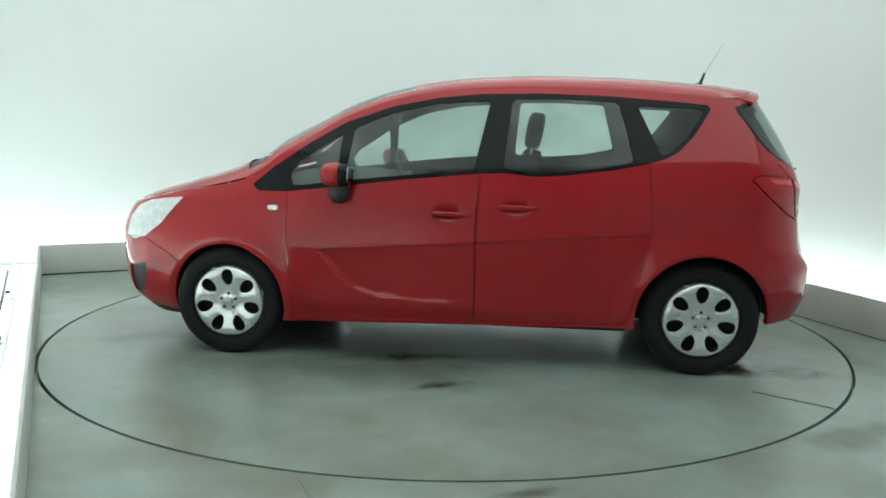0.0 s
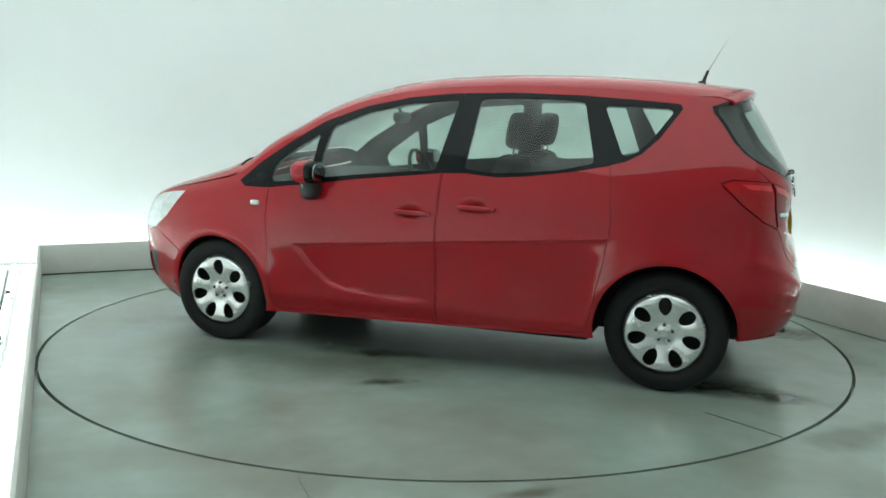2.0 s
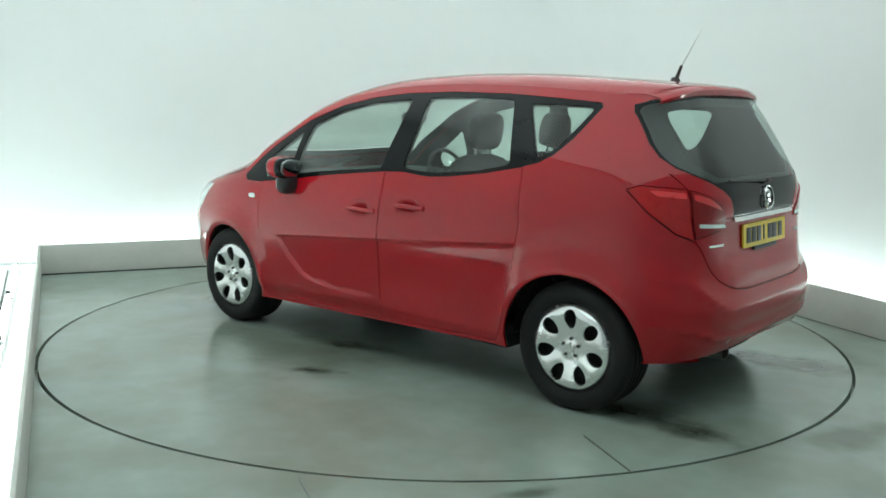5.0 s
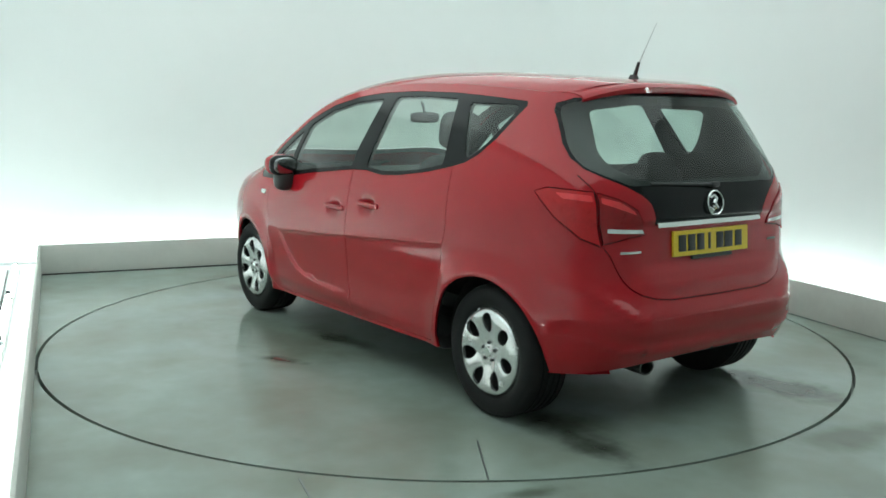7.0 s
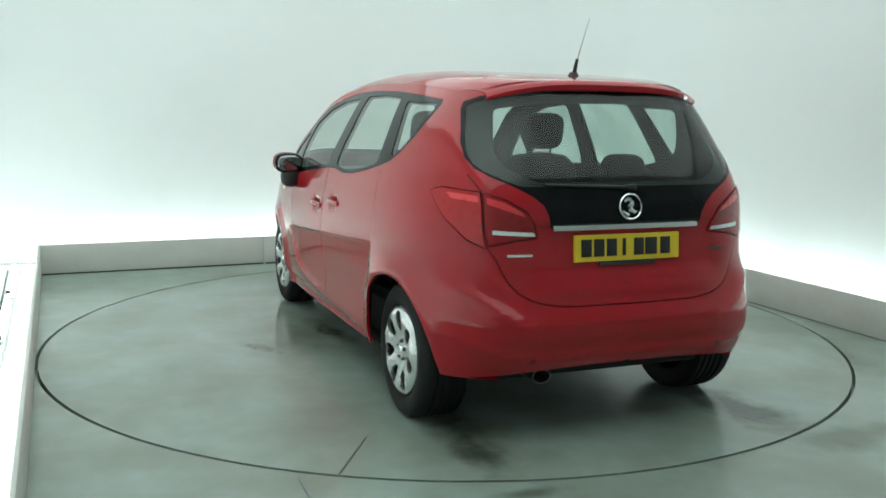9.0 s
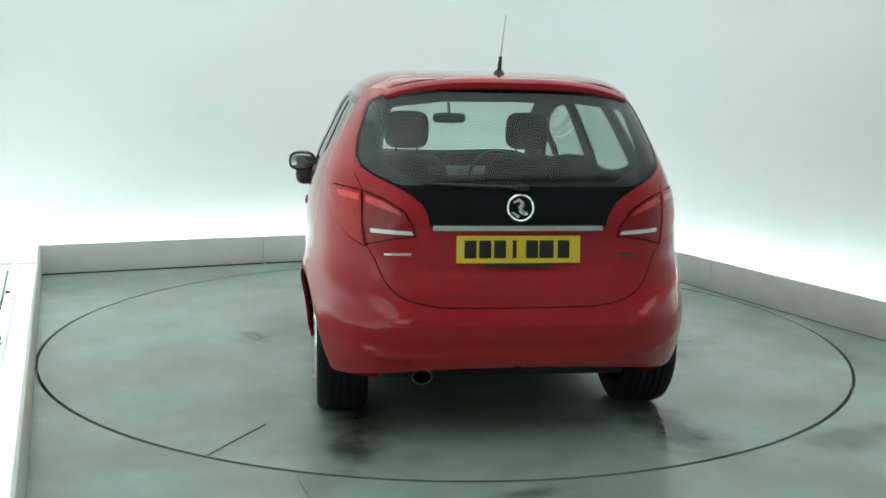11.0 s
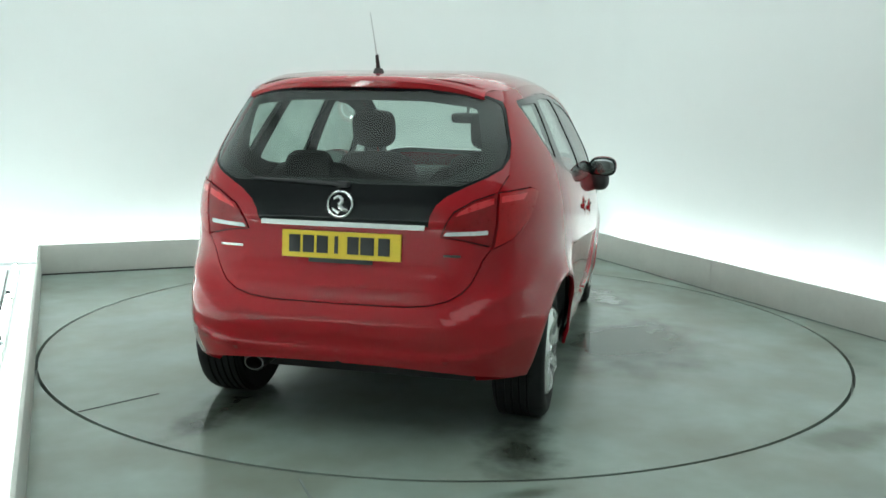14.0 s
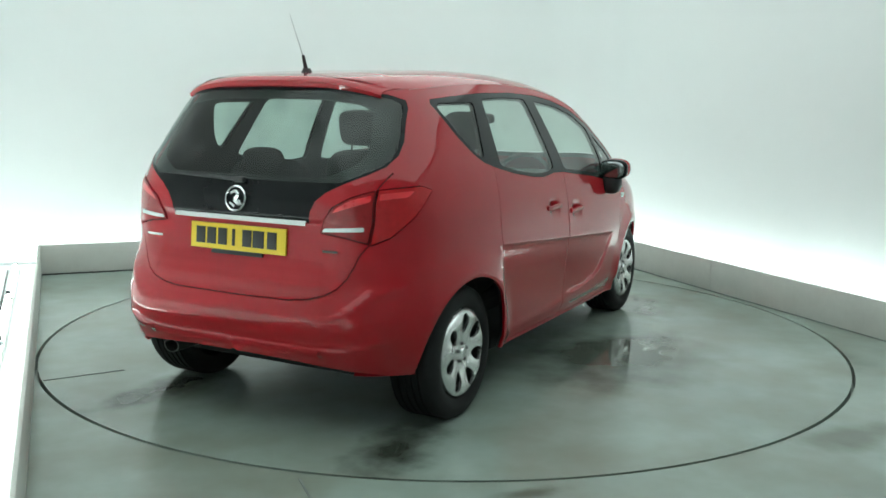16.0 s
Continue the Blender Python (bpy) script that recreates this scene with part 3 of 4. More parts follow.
BACK_OPENING = dense(rounded(Rr((-0.2, 1.135), (0.42, 1.135), (0.55, 1.2), (0.575, 1.26), (0.53, 1.44), (0.3, 1.465), (-0.2, 1.47)), 0.03))
LAMP_OUT = dense([("s", -1.55, 1.075), ("s", -1.585, 1.088), ("r", 0.755, 1.094), ("r", 0.648, 1.082), ("r", 0.648, 0.95), ("r", 0.636, 0.852), ("r", 0.7, 0.885), ("s", -1.66, 0.97), ("s", -1.6, 1.03)], 0.015)
LAMP_IN = dense(Rr((0.64, 1.08), (0.56, 1.052), (0.48, 1.005), (0.445, 0.95), (0.425, 0.898), (0.52, 0.888), (0.628, 0.862), (0.64, 0.95)), 0.015)
REVERSE = dense(rounded(Rr((0.437, 0.904), (0.612, 0.912), (0.612, 0.93), (0.448, 0.92)), 0.005), 0.01)
GUIDE_IN = dense(rounded(Rr((0.485, 0.985), (0.63, 1.035), (0.63, 1.06), (0.56, 1.04), (0.5, 1.005)), 0.006), 0.01)
GUIDE_OUT = dense(rounded(Rr((0.657, 1.04), (0.735, 1.05), (0.745, 1.075), (0.657, 1.066)), 0.006), 0.01)
TAILGATE = dense(Rr((-0.001, 0.609), (0.3, 0.611), (0.4, 0.622), (0.47, 0.642), (0.52, 0.67), (0.555, 0.71), (0.58, 0.76), (0.6, 0.81), (0.63, 0.853), (0.645, 0.95), (0.645, 1.085), (0.69, 1.16), (0.69, 1.26), (0.64, 1.44), (0.61, 1.49), (0.56, 1.507), (-0.001, 1.53)))
BUMPER_R = dense([("s", -1.6, 0.52), ("s", -1.66, 0.6), ("s", -1.7, 0.72), ("r", 0.7, 0.84), ("r", 0.632, 0.85), ("r", 0.602, 0.81), ("r", 0.582, 0.76), ("r", 0.557, 0.71), ("r", 0.522, 0.668), ("r", 0.47, 0.64), ("r", 0.4, 0.62), ("r", 0.3, 0.609), ("r", -0.001, 0.607), ("r", -0.001, 0.2), ("r", 0.75, 0.15), ("s", -1.55, 0.15)])
DOOR_F = dense(rounded(S((0.955, 0.956), (0.965, 0.76), (0.95, 0.5), (0.93, 0.265), (0.9, 0.238), (-0.06, 0.254), (-0.088, 0.27), (-0.09, 0.6), (-0.09, 0.8), (-0.11, 1.078), (0.36, 1.03), (0.68, 0.986)), 0.02))
DOOR_R = dense(rounded(S((-0.118, 1.078), (-0.098, 0.8), (-0.098, 0.6), (-0.096, 0.27), (-0.12, 0.256), (-0.9, 0.273), (-0.945, 0.36), (-0.975, 0.52), (-1.005, 0.66), (-1.035, 0.86), (-1.01, 1.15), (-0.81, 1.11), (-0.57, 1.078), (-0.42, 1.068), (-0.33, 1.075), (-0.25, 1.083)), 0.015))
HEADLAMP = dense(S((2.02, 0.645), (1.99, 0.76), (1.93, 0.825), (1.84, 0.862), (1.7, 0.885), (1.6, 0.895), (1.66, 0.83), (1.74, 0.74), (1.86, 0.655), (1.95, 0.63)), 0.015)
FOG = dense(rounded(S((2.02, 0.46), (1.86, 0.5), (1.88, 0.38), (1.93, 0.3), (2.02, 0.28)), 0.02), 0.015)
FRONT_LIP = dense([("s", 1.55, 0.235), ("s", 1.85, 0.225), ("u", 3.2, 0.225), ("u", 3.2, 0.1), ("s", 1.55, 0.1)])
BUMPER_F = dense([("s", 1.6, 0.5), ("s", 1.72, 0.58), ("s", 1.86, 0.648), ("s", 2.03, 0.64), ("u", 3.2, 0.64), ("u", 3.2, 0.1), ("s", 1.55, 0.1)])
WING = dense(S((0.965, 1.2), (0.974, 0.76), (0.96, 0.5), (0.935, 0.15), (1.6, 0.15), (1.6, 0.5), (1.72, 0.58), (1.86, 0.65), (2.2, 0.64), (2.08, 0.9), (1.5, 1.05)))
GAPS = [(DOOR_F, 0.003), (DOOR_R, 0.003), (LAMP_OUT, 0.0055), (LAMP_IN, 0.005)]
ribbons = []
for poly, w in GAPS:
    ribbons.append(ribbon(np.concatenate([poly, poly[:1]]), w))
gate = dense(Rr((-0.001, 0.608), (0.3, 0.611), (0.4, 0.622), (0.47, 0.642), (0.52, 0.67), (0.555, 0.71), (0.58, 0.76), (0.6, 0.81), (0.63, 0.853), (0.644, 0.95), (0.645, 1.085), (0.676, 1.15)), closed=False)
ribbons.append(ribbon(gate, 0.0045))
ribbons.append(ribbon(dense([("s", 1.6, 0.52), ("s", 1.72, 0.58), ("s", 1.86, 0.65), ("s", 2.03, 0.64)], closed=False), 0.0035))

REGIONS = [("gap", r) for r in ribbons] + list(PANES.items()) + [
    ("door_trim", DLO), ("reversing_lamp", REVERSE), ("light_guide", GUIDE_IN), ("outer_light_guide", GUIDE_OUT), ("tail_lamp", LAMP_OUT), ("inner_tail_lamp", LAMP_IN), ("rear_opening", BACK_OPENING), ("rear_window", BACK_GLASS), ("rear_trim", REAR_BLACK),
    ("headlamp", HEADLAMP), ("front_lip", FRONT_LIP), ("fog_recess", FOG), ("front_door", DOOR_F), ("rear_door", DOOR_R), ("tailgate", TAILGATE), ("rear_bumper", BUMPER_R), ("front_bumper", BUMPER_F), ("front_wing", WING)]


def cut_shell():
    pts, edges = [], []

    def add(poly):
        i0 = len(pts)
        pts.extend(map(tuple, poly))
        n = len(poly)
        edges.extend((i0 + i, i0 + (i + 1) % n) for i in range(n))
    add(OUTLINE)
    for _, poly in REGIONS:
        add(poly)
    # rows of points along the crease of the doors
    for off in (0.012, 0.004, 0.0, -0.005, -0.011, -0.019, -0.03, -0.045, -0.065):
        xs = np.arange(0.92, -1.12, -0.025)
        zs = 0.705 - 0.078 * (xs + 0.07) + off
        i0 = len(pts)
        pts.extend(zip(u_of_x(xs, zs).tolist(), zs.tolist()))
        edges.extend((i0 + i, i0 + i + 1) for i in range(len(xs) - 1))
    for off in (0.0, -0.012, -0.025, -0.037, -0.05, -0.065):
        zs = np.linspace(0.357, 0.63, 40)
        xs = np.interp(zs, SCOOP_Z, SCOOP_X) + off
        i0 = len(pts)
        pts.extend(zip(u_of_x(xs, zs).tolist(), zs.tolist()))
        edges.extend((i0 + i, i0 + i + 1) for i in range(len(xs) - 1))
    g = np.array([(u, z) for u in np.arange(-2.98, 3.06, 0.023) for z in np.arange(0.14, 1.56, 0.023)])
    g = g[inside(OUTLINE, g)]
    pts.extend(map(tuple, g))
    v, _, f, *_ = delaunay_2d_cdt([Vector(p) for p in pts], edges, [], 0, 1e-5)
    v = np.array([tuple(p) for p in v])
    f = np.array([t for t in f if len(t) == 3])
    c = v[f].mean(1)
    keep = inside(OUTLINE, c)
    f, c = f[keep], c[keep]
    name = np.full(len(f), "side_panel", object)
    done = np.zeros(len(f), bool)
    for label, poly in REGIONS:
        hit = inside(poly, c) & ~done
        name[hit] = label
        done |= hit
    return v, f, name


SHELL_V, SHELL_F, SHELL_NAME = cut_shell()
SHELL_P, SHELL_N = shell(SHELL_V[:, 0], SHELL_V[:, 1]), shell_n(SHELL_V[:, 0], SHELL_V[:, 1])


def panel(name, names, material, parent, label="", both=False, mirror=False, out=0.0, rim=0.014):
    """One panel of the shell with turned-in edges. both: one piece across the middle; mirror: the right-hand one."""
    sel = SHELL_F[np.isin(SHELL_NAME, names)]
    used = np.unique(sel)
    index = np.full(len(SHELL_V), -1)
    index[used] = np.arange(len(used))
    f = index[sel]
    p, n = SHELL_P[used] + SHELL_N[used] * out, SHELL_N[used].copy()
    tri = p[f]
    flip = np.einsum("ij,ij->i", np.cross(tri[:, 1] - tri[:, 0], tri[:, 2] - tri[:, 0]), n[f].mean(1)) < 0
    f[flip] = f[flip][:, ::-1]
    count = {}
    for a, b, c in f:
        for e in ((a, b), (b, c), (c, a)):
            count[e] = count.get(e, 0) + 1
    border = [e for e in count if (e[1], e[0]) not in count]
    border = [e for e in border if not (both and abs(p[e[0]][1]) < 0.006 and abs(p[e[1]][1]) < 0.006)]
    verts, norms, faces = list(p), list(n), [tuple(t) for t in f]
    if rim:
        for a, b in border:
            d = p[b] - p[a]
            side = np.cross(d, n[a])
            side = side / max(1e-9, np.linalg.norm(side))
            for k in (a, b):
                verts.append(p[k])
                norms.append(side)
                verts.append(p[k] - n[k] * rim)
                norms.append(side)
            i = len(verts) - 4
            faces.append((i + 2, i, i + 1, i + 3))
    verts, norms = np.array(verts), np.array(norms)
    if mirror or both:
        flipped = verts * (1, -1, 1), norms * (1, -1, 1), [t[::-1] for t in faces]
    if mirror:
        verts, norms, faces = flipped
    if both:
        k = len(verts)
        verts, norms = np.concatenate([verts, flipped[0]]), np.concatenate([norms, flipped[1]])
        faces = faces + [tuple(i + k for i in t) for t in flipped[2]]
    return mesh_ob(name, verts, faces, material, parent, label, normals=norms)


car = new("car")
tagged(car, "red five-door compact people carrier with silver wheel covers", "car")
for m in (False, True):
    panel("side_panel", ["side_panel"], RED, car, mirror=m)
    panel("front_wing", ["front_wing"], RED, car, mirror=m)
    fd = panel("front_door", ["front_door"], RED, car, mirror=m)
    rd = panel("rear_door", ["rear_door"], RED, car, mirror=m)
    panel("window_surround", ["door_trim"], BLACK_GLOSS, car, "gloss black window surround", mirror=m, out=-0.002)
    for nm in PANES:
        panel(nm, [nm], GLASS, car, "pale green tinted side glass", mirror=m, out=-0.006, rim=0.004)
    lamp = panel("tail_lamp", ["tail_lamp"], LAMP_RED, car, "red wrap-round tail lamp", mirror=m, out=0.005, rim=0.02)
    lamp2 = panel("inner_tail_lamp", ["inner_tail_lamp"], LAMP_DEEP, car, "deep red lamp on the tailgate", mirror=m, out=0.006, rim=0.02)
    panel("reversing_lamp", ["reversing_lamp"], LAMP_CLEAR, lamp2, "clear reversing lamp", mirror=m, out=0.008)
    panel("light_guide", ["light_guide"], LAMP_GUIDE, lamp2, "bright red light guide", mirror=m, out=0.007)
    panel("light_guide", ["outer_light_guide"], LAMP_GUIDE, lamp, "bright red light guide", mirror=m, out=0.006)
    panel("headlamp", ["headlamp"], LAMP_CLEAR, car, "clear headlamp lens", mirror=m, out=0.002, rim=0.02)
    panel("fog_recess", ["fog_recess"], BLACK_TRIM, car, "black fog lamp recess", mirror=m, out=-0.012)
panel("tailgate", ["tailgate"], RED, car, both=True)
panel("rear_trim", ["rear_trim"], BLACK_GLOSS, car, "gloss black tailgate panel", both=True, out=-0.001)
panel("rear_window", ["rear_opening", "rear_window"], REAR_GLASS, car, "tinted rear window", both=True, out=-0.003, rim=0.004)
panel("rear_bumper", ["rear_bumper"], RED, car, both=True, rim=0.03)
panel("front_bumper", ["front_bumper"], RED, car, both=True, rim=0.03)
panel("front_lip", ["front_lip"], BLACK_TRIM, car, "black lower front lip", both=True, rim=0.03)


# ---- bonnet, windscreen and roof ----
ROOF_BOW = 7.0


def top_point(x, f):
    z = c_edge(x)
    y = shell(u_of_x(x, z), z)[:, 1]
    return np.stack([x, f * y, z + c_crown(x) * (1 - np.abs(f) ** ROOF_BOW)], -1)


def top_panel(name, xa, xb, fa, material, label="", nx=40, nf=44, drop=0.0):
    """A piece of the top between the lines x = xa(f) and xb(f), out to the fraction fa of the half width."""
    fs = np.linspace(-fa, fa, nf)
    grid = []
    for f in fs:
        xs = np.linspace(xa(f), xb(f), nx)
        grid.append((xs, np.full(nx, f)))
    x, f = np.concatenate([g[0] for g in grid]), np.concatenate([g[1] for g in grid])
    p = top_point(x, f)
    e = 0.01
    dx = top_point(x + e, f) - top_point(x - e, f)
    df = top_point(x, np.minimum(f + e, 1)) - top_point(x, np.maximum(f - e, -1))
    n = np.cross(dx, df)
    n /= np.linalg.norm(n, axis=1)[:, None]
    n[n[:, 2] < 0] *= -1
    p = p - n * drop
    faces = [(i * nx + j, i * nx + j + 1, (i + 1) * nx + j + 1, (i + 1) * nx + j) for i in range(nf - 1) for j in range(nx - 1)]
    a, b, c = p[faces[0][0]], p[faces[0][1]], p[faces[0][2]]
    if np.cross(b - a, c - a)[2] < 0:
        faces = [t[::-1] for t in faces]
    return mesh_ob(name, p, faces, material, car, label, normals=n)


base_x = lambda f: 1.14 + 0.09 * (1 - f * f)
head_x = lambda f: 0.28 + 0.05 * (1 - f * f)
top_panel("bonnet", lambda f: base_x(f) + 0.07, lambda f: 2.079 - 0.16 * abs(f) ** 3, 0.985, RED)
top_panel("scuttle", lambda f: base_x(f), lambda f: base_x(f) + 0.075, 0.99, BLACK_TRIM, "black scuttle panel under the windscreen", nx=6, drop=0.012)
top_panel("windscreen", head_x, base_x, 0.93, SCREEN_GLASS, "large raked windscreen", drop=0.004)
top_panel("roof", lambda f: -1.62 + 0.12 * abs(f) ** 6, head_x, 0.999, RED)
for s in (1, -1):
    fs = [s * v for v in np.linspace(0.925, 1.0, 6)]
    nx = 40
    pts, faces = [], []
    for f in fs:
        pts.extend(top_point(np.linspace(float(head_x(f)), float(base_x(f)) + 0.07, nx), np.full(nx, f)))
    faces = [(i * nx + j, i * nx + j + 1, (i + 1) * nx + j + 1, (i + 1) * nx + j) for i in range(5) for j in range(nx - 1)]
    mesh_ob("screen_pillar", pts, faces if s < 0 else [t[::-1] for t in faces], RED, car, smooth=True)
    trim = [Vector(p) * 1.0 for p in pts]
    for p in trim:
        p.y *= 0.965
        p.z -= 0.014
    mesh_ob("pillar_trim", trim, faces if s < 0 else [t[::-1] for t in faces], INNER, car, "dark inner pillar trim", smooth=True)


# ---- inner body, cabin ----
def inner_shell():
    sel = SHELL_F[~np.isin(SHELL_NAME, list(PANES) + ["rear_opening"])]
    used = np.unique(sel)
    index = np.full(len(SHELL_V), -1)
    index[used] = np.arange(len(used))
    p = SHELL_P[used] - SHELL_N[used] * 0.028
    f = [tuple(t) for t in index[sel]]
    k = len(p)
    p2 = np.concatenate([p, p * (1, -1, 1)])
    return mesh_ob("inner_body", p2, f + [tuple(i + k for i in t) for t in f], INNER, car, "dark grey cabin lining", smooth=True)


inner_shell()
bm = bmesh.new()
add_box(bm, -1.7, 1.9, -0.55, 0.55, 0.24, 0.36, 0.02)
add_box(bm, -0.93, 0.93, -0.8, 0.8, 0.22, 0.3, 0.02)
part("underbody", bm, DARK, car, "black underbody")
for hx in (HUB_X, -HUB_X):
    for s in (1, -1):
        w = lathe([(0.38, 0.0), (0.38, 0.22)], 40)
        bmesh.ops.delete(w, geom=[v for v in w.verts if v.co.z < 0.0], context="VERTS")
        bmesh.ops.translate(w, verts=w.verts, vec=(hx, 0.55 if s > 0 else -0.77, HUB_Z))
        ob = part("wheel_housing", w, DARK, car, "black wheel housing")
        b2 = bmesh.new()
        add_box(b2, hx - 0.37, hx + 0.37, s * 0.55 - 0.01, s * 0.55 + 0.01, 0.32, 0.7)
        part("housing_wall", b2, DARK, car)


def superbox(cx, cy, cz, sx, sy, sz, n=3.0, seg=14, lean=0.0):
    bm = bmesh.new()
    bmesh.ops.create_uvsphere(bm, u_segments=seg * 2, v_segments=seg, radius=1.0)
    for v in bm.verts:
        d = (abs(v.co.x) ** n + abs(v.co.y) ** n + abs(v.co.z) ** n) ** (1 / n)
        v.co = v.co / d
        v.co = Vector((v.co.x * sx / 2, v.co.y * sy / 2, v.co.z * sz / 2))
    bmesh.ops.transform(bm, matrix=pose(cx, cy, cz, 0, lean, 0), verts=bm.verts)
    return bm


def seat(x, y, width, rear=False):
    part("seat_cushion", superbox(x + 0.22, y, 0.55, 0.52, width, 0.2, 5), CLOTH, car, "charcoal cloth seat cushion")
    back = part("seat_back", superbox(x - 0.08, y, 0.85, 0.16, width, 0.64 if not rear else 0.6, 4.5, lean=-14), CLOTH, car, "charcoal cloth seat back")
    hw = 0.25 if not rear else 0.24
    hz = 1.3 if not rear else 1.1
    part("headrest", superbox(x - 0.17, y, hz, 0.1, hw, 0.21, 4, lean=-10), CLOTH, back, "padded charcoal headrest")
    for k in (0.06, -0.06):
        b = bmesh.new()
        add_tube(b, (x - 0.14, y + k, hz - 0.2), (x - 0.165, y + k, hz - 0.06), 0.007)
        part("headrest_post", b, CHROME, back, "bright headrest post")


for s in (1, -1):
    seat(-0.22, 0.33 if s > 0 else -0.37, 0.5)
    seat(-1.0, s * 0.42, 0.5, True)
b = superbox(0.86, 0, 0.86, 0.7, 1.46, 0.3, 5)
part("dashboard", b, INNER, car, "dark grey dashboard")
b = bmesh.new()
add_tube(b, (0.62, -0.37, 0.93), (0.5, -0.37, 0.98), 0.03)
r = 0.185
for i in range(24):
    a0, a1 = 2 * math.pi * i / 24, 2 * math.pi * (i + 1) / 24
    pt = lambda a: Vector((0.48 + 0.07 * math.cos(a) * 0.9, -0.37 + r * math.sin(a), 0.97 + r * math.cos(a) * 0.9))
    add_tube(b, pt(a0), pt(a1), 0.014, n=6)
add_box(b, 0.47, 0.5, -0.54, -0.2, 0.955, 0.99, 0.008)
part("steering_wheel", b, BLACK_TRIM, car, "black steering wheel")
part("inner_mirror", superbox(0.5, -0.04, 1.36, 0.05, 0.22, 0.07, 4), BLACK_TRIM, car, "black rear-view mirror inside the windscreen")
b = bmesh.new()
add_tube(b, (0.5, -0.04, 1.38), (0.54, -0.04, 1.46), 0.01)
part("mirror_stem", b, BLACK_TRIM, car)
part("load_cover", box(-1.72, -1.16, -0.68, 0.68, 0.98, 1.0, 0.006), INNER, car, "dark luggage cover")
top_panel("headlining", lambda f: -1.55, head_x, 0.99, LINING, "pale grey roof lining", drop=0.03)

# ---- tail details ----
def tail_x(y, z):
    return float(shell(np.array([u_of_y(np.array(abs(y)), z)]), np.array([z]))[0, 0])


def tail_box(name, y0, y1, z0, z1, proud, depth, material, parent, label="", bevel=0.004, n=12, lean=0.0):
    """A bar that follows the curve of the tail."""
    bm = bmesh.new()
    rows = []
    for i in range(n + 1):
        y = y0 + (y1 - y0) * i / n
        xa, xb = tail_x(y, z0) - proud, tail_x(y, z1) - proud + lean
        rows.append([bm.verts.new(p) for p in ((xa, y, z0), (xb, y, z1), (xb + depth, y, z1), (xa + depth, y, z0))])
    for a, b in zip(rows, rows[1:]):
        for j in range(4):
            bm.faces.new((a[j], a[(j + 1) % 4], b[(j + 1) % 4], b[j]))
    bm.faces.new(rows[0])
    bm.faces.new(rows[-1][::-1])
    if bevel:
        bmesh.ops.bevel(bm, geom=[e for e in bm.edges if abs(e.verts[0].co.y - e.verts[1].co.y) > 0.001], offset=bevel, segments=2, affect="EDGES")
    return part(name, bm, material, parent, label)


tail_box("chrome_strip", -0.36, 0.36, 0.925, 0.945, 0.016, 0.03, CHROME, car, "bright chrome strip over the number plate", bevel=0.003, lean=0.012)
plate = tail_box("number_plate", -0.262, 0.262, 0.79, 0.903, 0.012, 0.01, YELLOW, car, "yellow rear number plate", bevel=0.002, n=2)
px = tail_x(0.0, 0.85) - 0.012
slope = (tail_x(0, 0.903) - tail_x(0, 0.79)) / 0.113
for i, (y0, w) in enumerate(((0.205, 0.05), (0.143, 0.05), (0.081, 0.05), (0.019, 0.016), (-0.055, 0.05), (-0.117, 0.06), (-0.19, 0.05))):
    bar = bmesh.new()
    add_box(bar, -0.002, 0.002, -w / 2, w / 2, -0.037, 0.037, 0.001)
    bmesh.ops.transform(bar, matrix=pose(tail_x(0.0, 0.848) - 0.0135, y0, 0.848, 0, math.degrees(math.atan(slope)), 0), verts=bar.verts)
    part("plate_bar", bar, PLATE_INK, plate)
tail_box("plate_holder", -0.14, 0.14, 0.772, 0.788, 0.014, 0.012, BLACK_TRIM, car, "black plate holder strip", bevel=0.002, n=2)
# round badge
b = lathe([(0.058, 0.0), (0.058, 0.008), (0.053, 0.012), (0.049, 0.009), (0.049, 0.0)], 40)
bmesh.ops.transform(b, matrix=Matrix.Translation((tail_x(0, 1.02) - 0.003, 0, 1.02)) @ pose(0, 0, 0, 0, 9, 0) @ Matrix.Rotation(radians(90), 4, "Z"), verts=b.verts)
badge = part("badge", b, CHROME, car, "round chrome badge")
b = bmesh.new()
swoosh = ((0.03, 0.022, 0.006), (0.006, 0.034, 0.009), (-0.012, 0.016, 0.01), (0.004, -0.004, 0.012), (-0.014, -0.022, 0.012), (-0.032, -0.022, 0.006))
for (y0, z0, r0), (y1, z1, r1) in zip(swoosh, swoosh[1:]):
    add_tube(b, (tail_x(0, 1.02 + z0) - 0.004, y0, 1.02 + z0), (tail_x(0, 1.02 + z1) - 0.004, y1, 1.02 + z1), r0, r1, 8)
add_tube(b, (tail_x(0, 1.02) - 0.004, 0.036, 1.002), (tail_x(0, 0.99) - 0.004, 0.006, 0.984), 0.005, 0.009, 8)
part("emblem", b, CHROME, badge)
# lettering strips that cannot be read
tail_box("lettering", 0.45, 0.56, 0.82, 0.83, 0.003, 0.004, CHROME, car, "small bright model lettering", bevel=0, n=5)
tail_box("lettering", -0.51, -0.44, 0.818, 0.827, 0.003, 0.004, STEEL, car, "small bright trim lettering", bevel=0, n=5)
# wiper
b = bmesh.new()
add_tube(b, (tail_x(0.02, 1.09) - 0.012, -0.02, 1.102), (tail_x(0.4, 1.12) - 0.01, 0.4, 1.116), 0.008, 0.006)
add_box(b, tail_x(0, 1.09) - 0.022, tail_x(0, 1.09) + 0.01, -0.035, 0.02, 1.09, 1.115, 0.008)
part("rear_wiper", b, BLACK_TRIM, car, "black rear wiper")
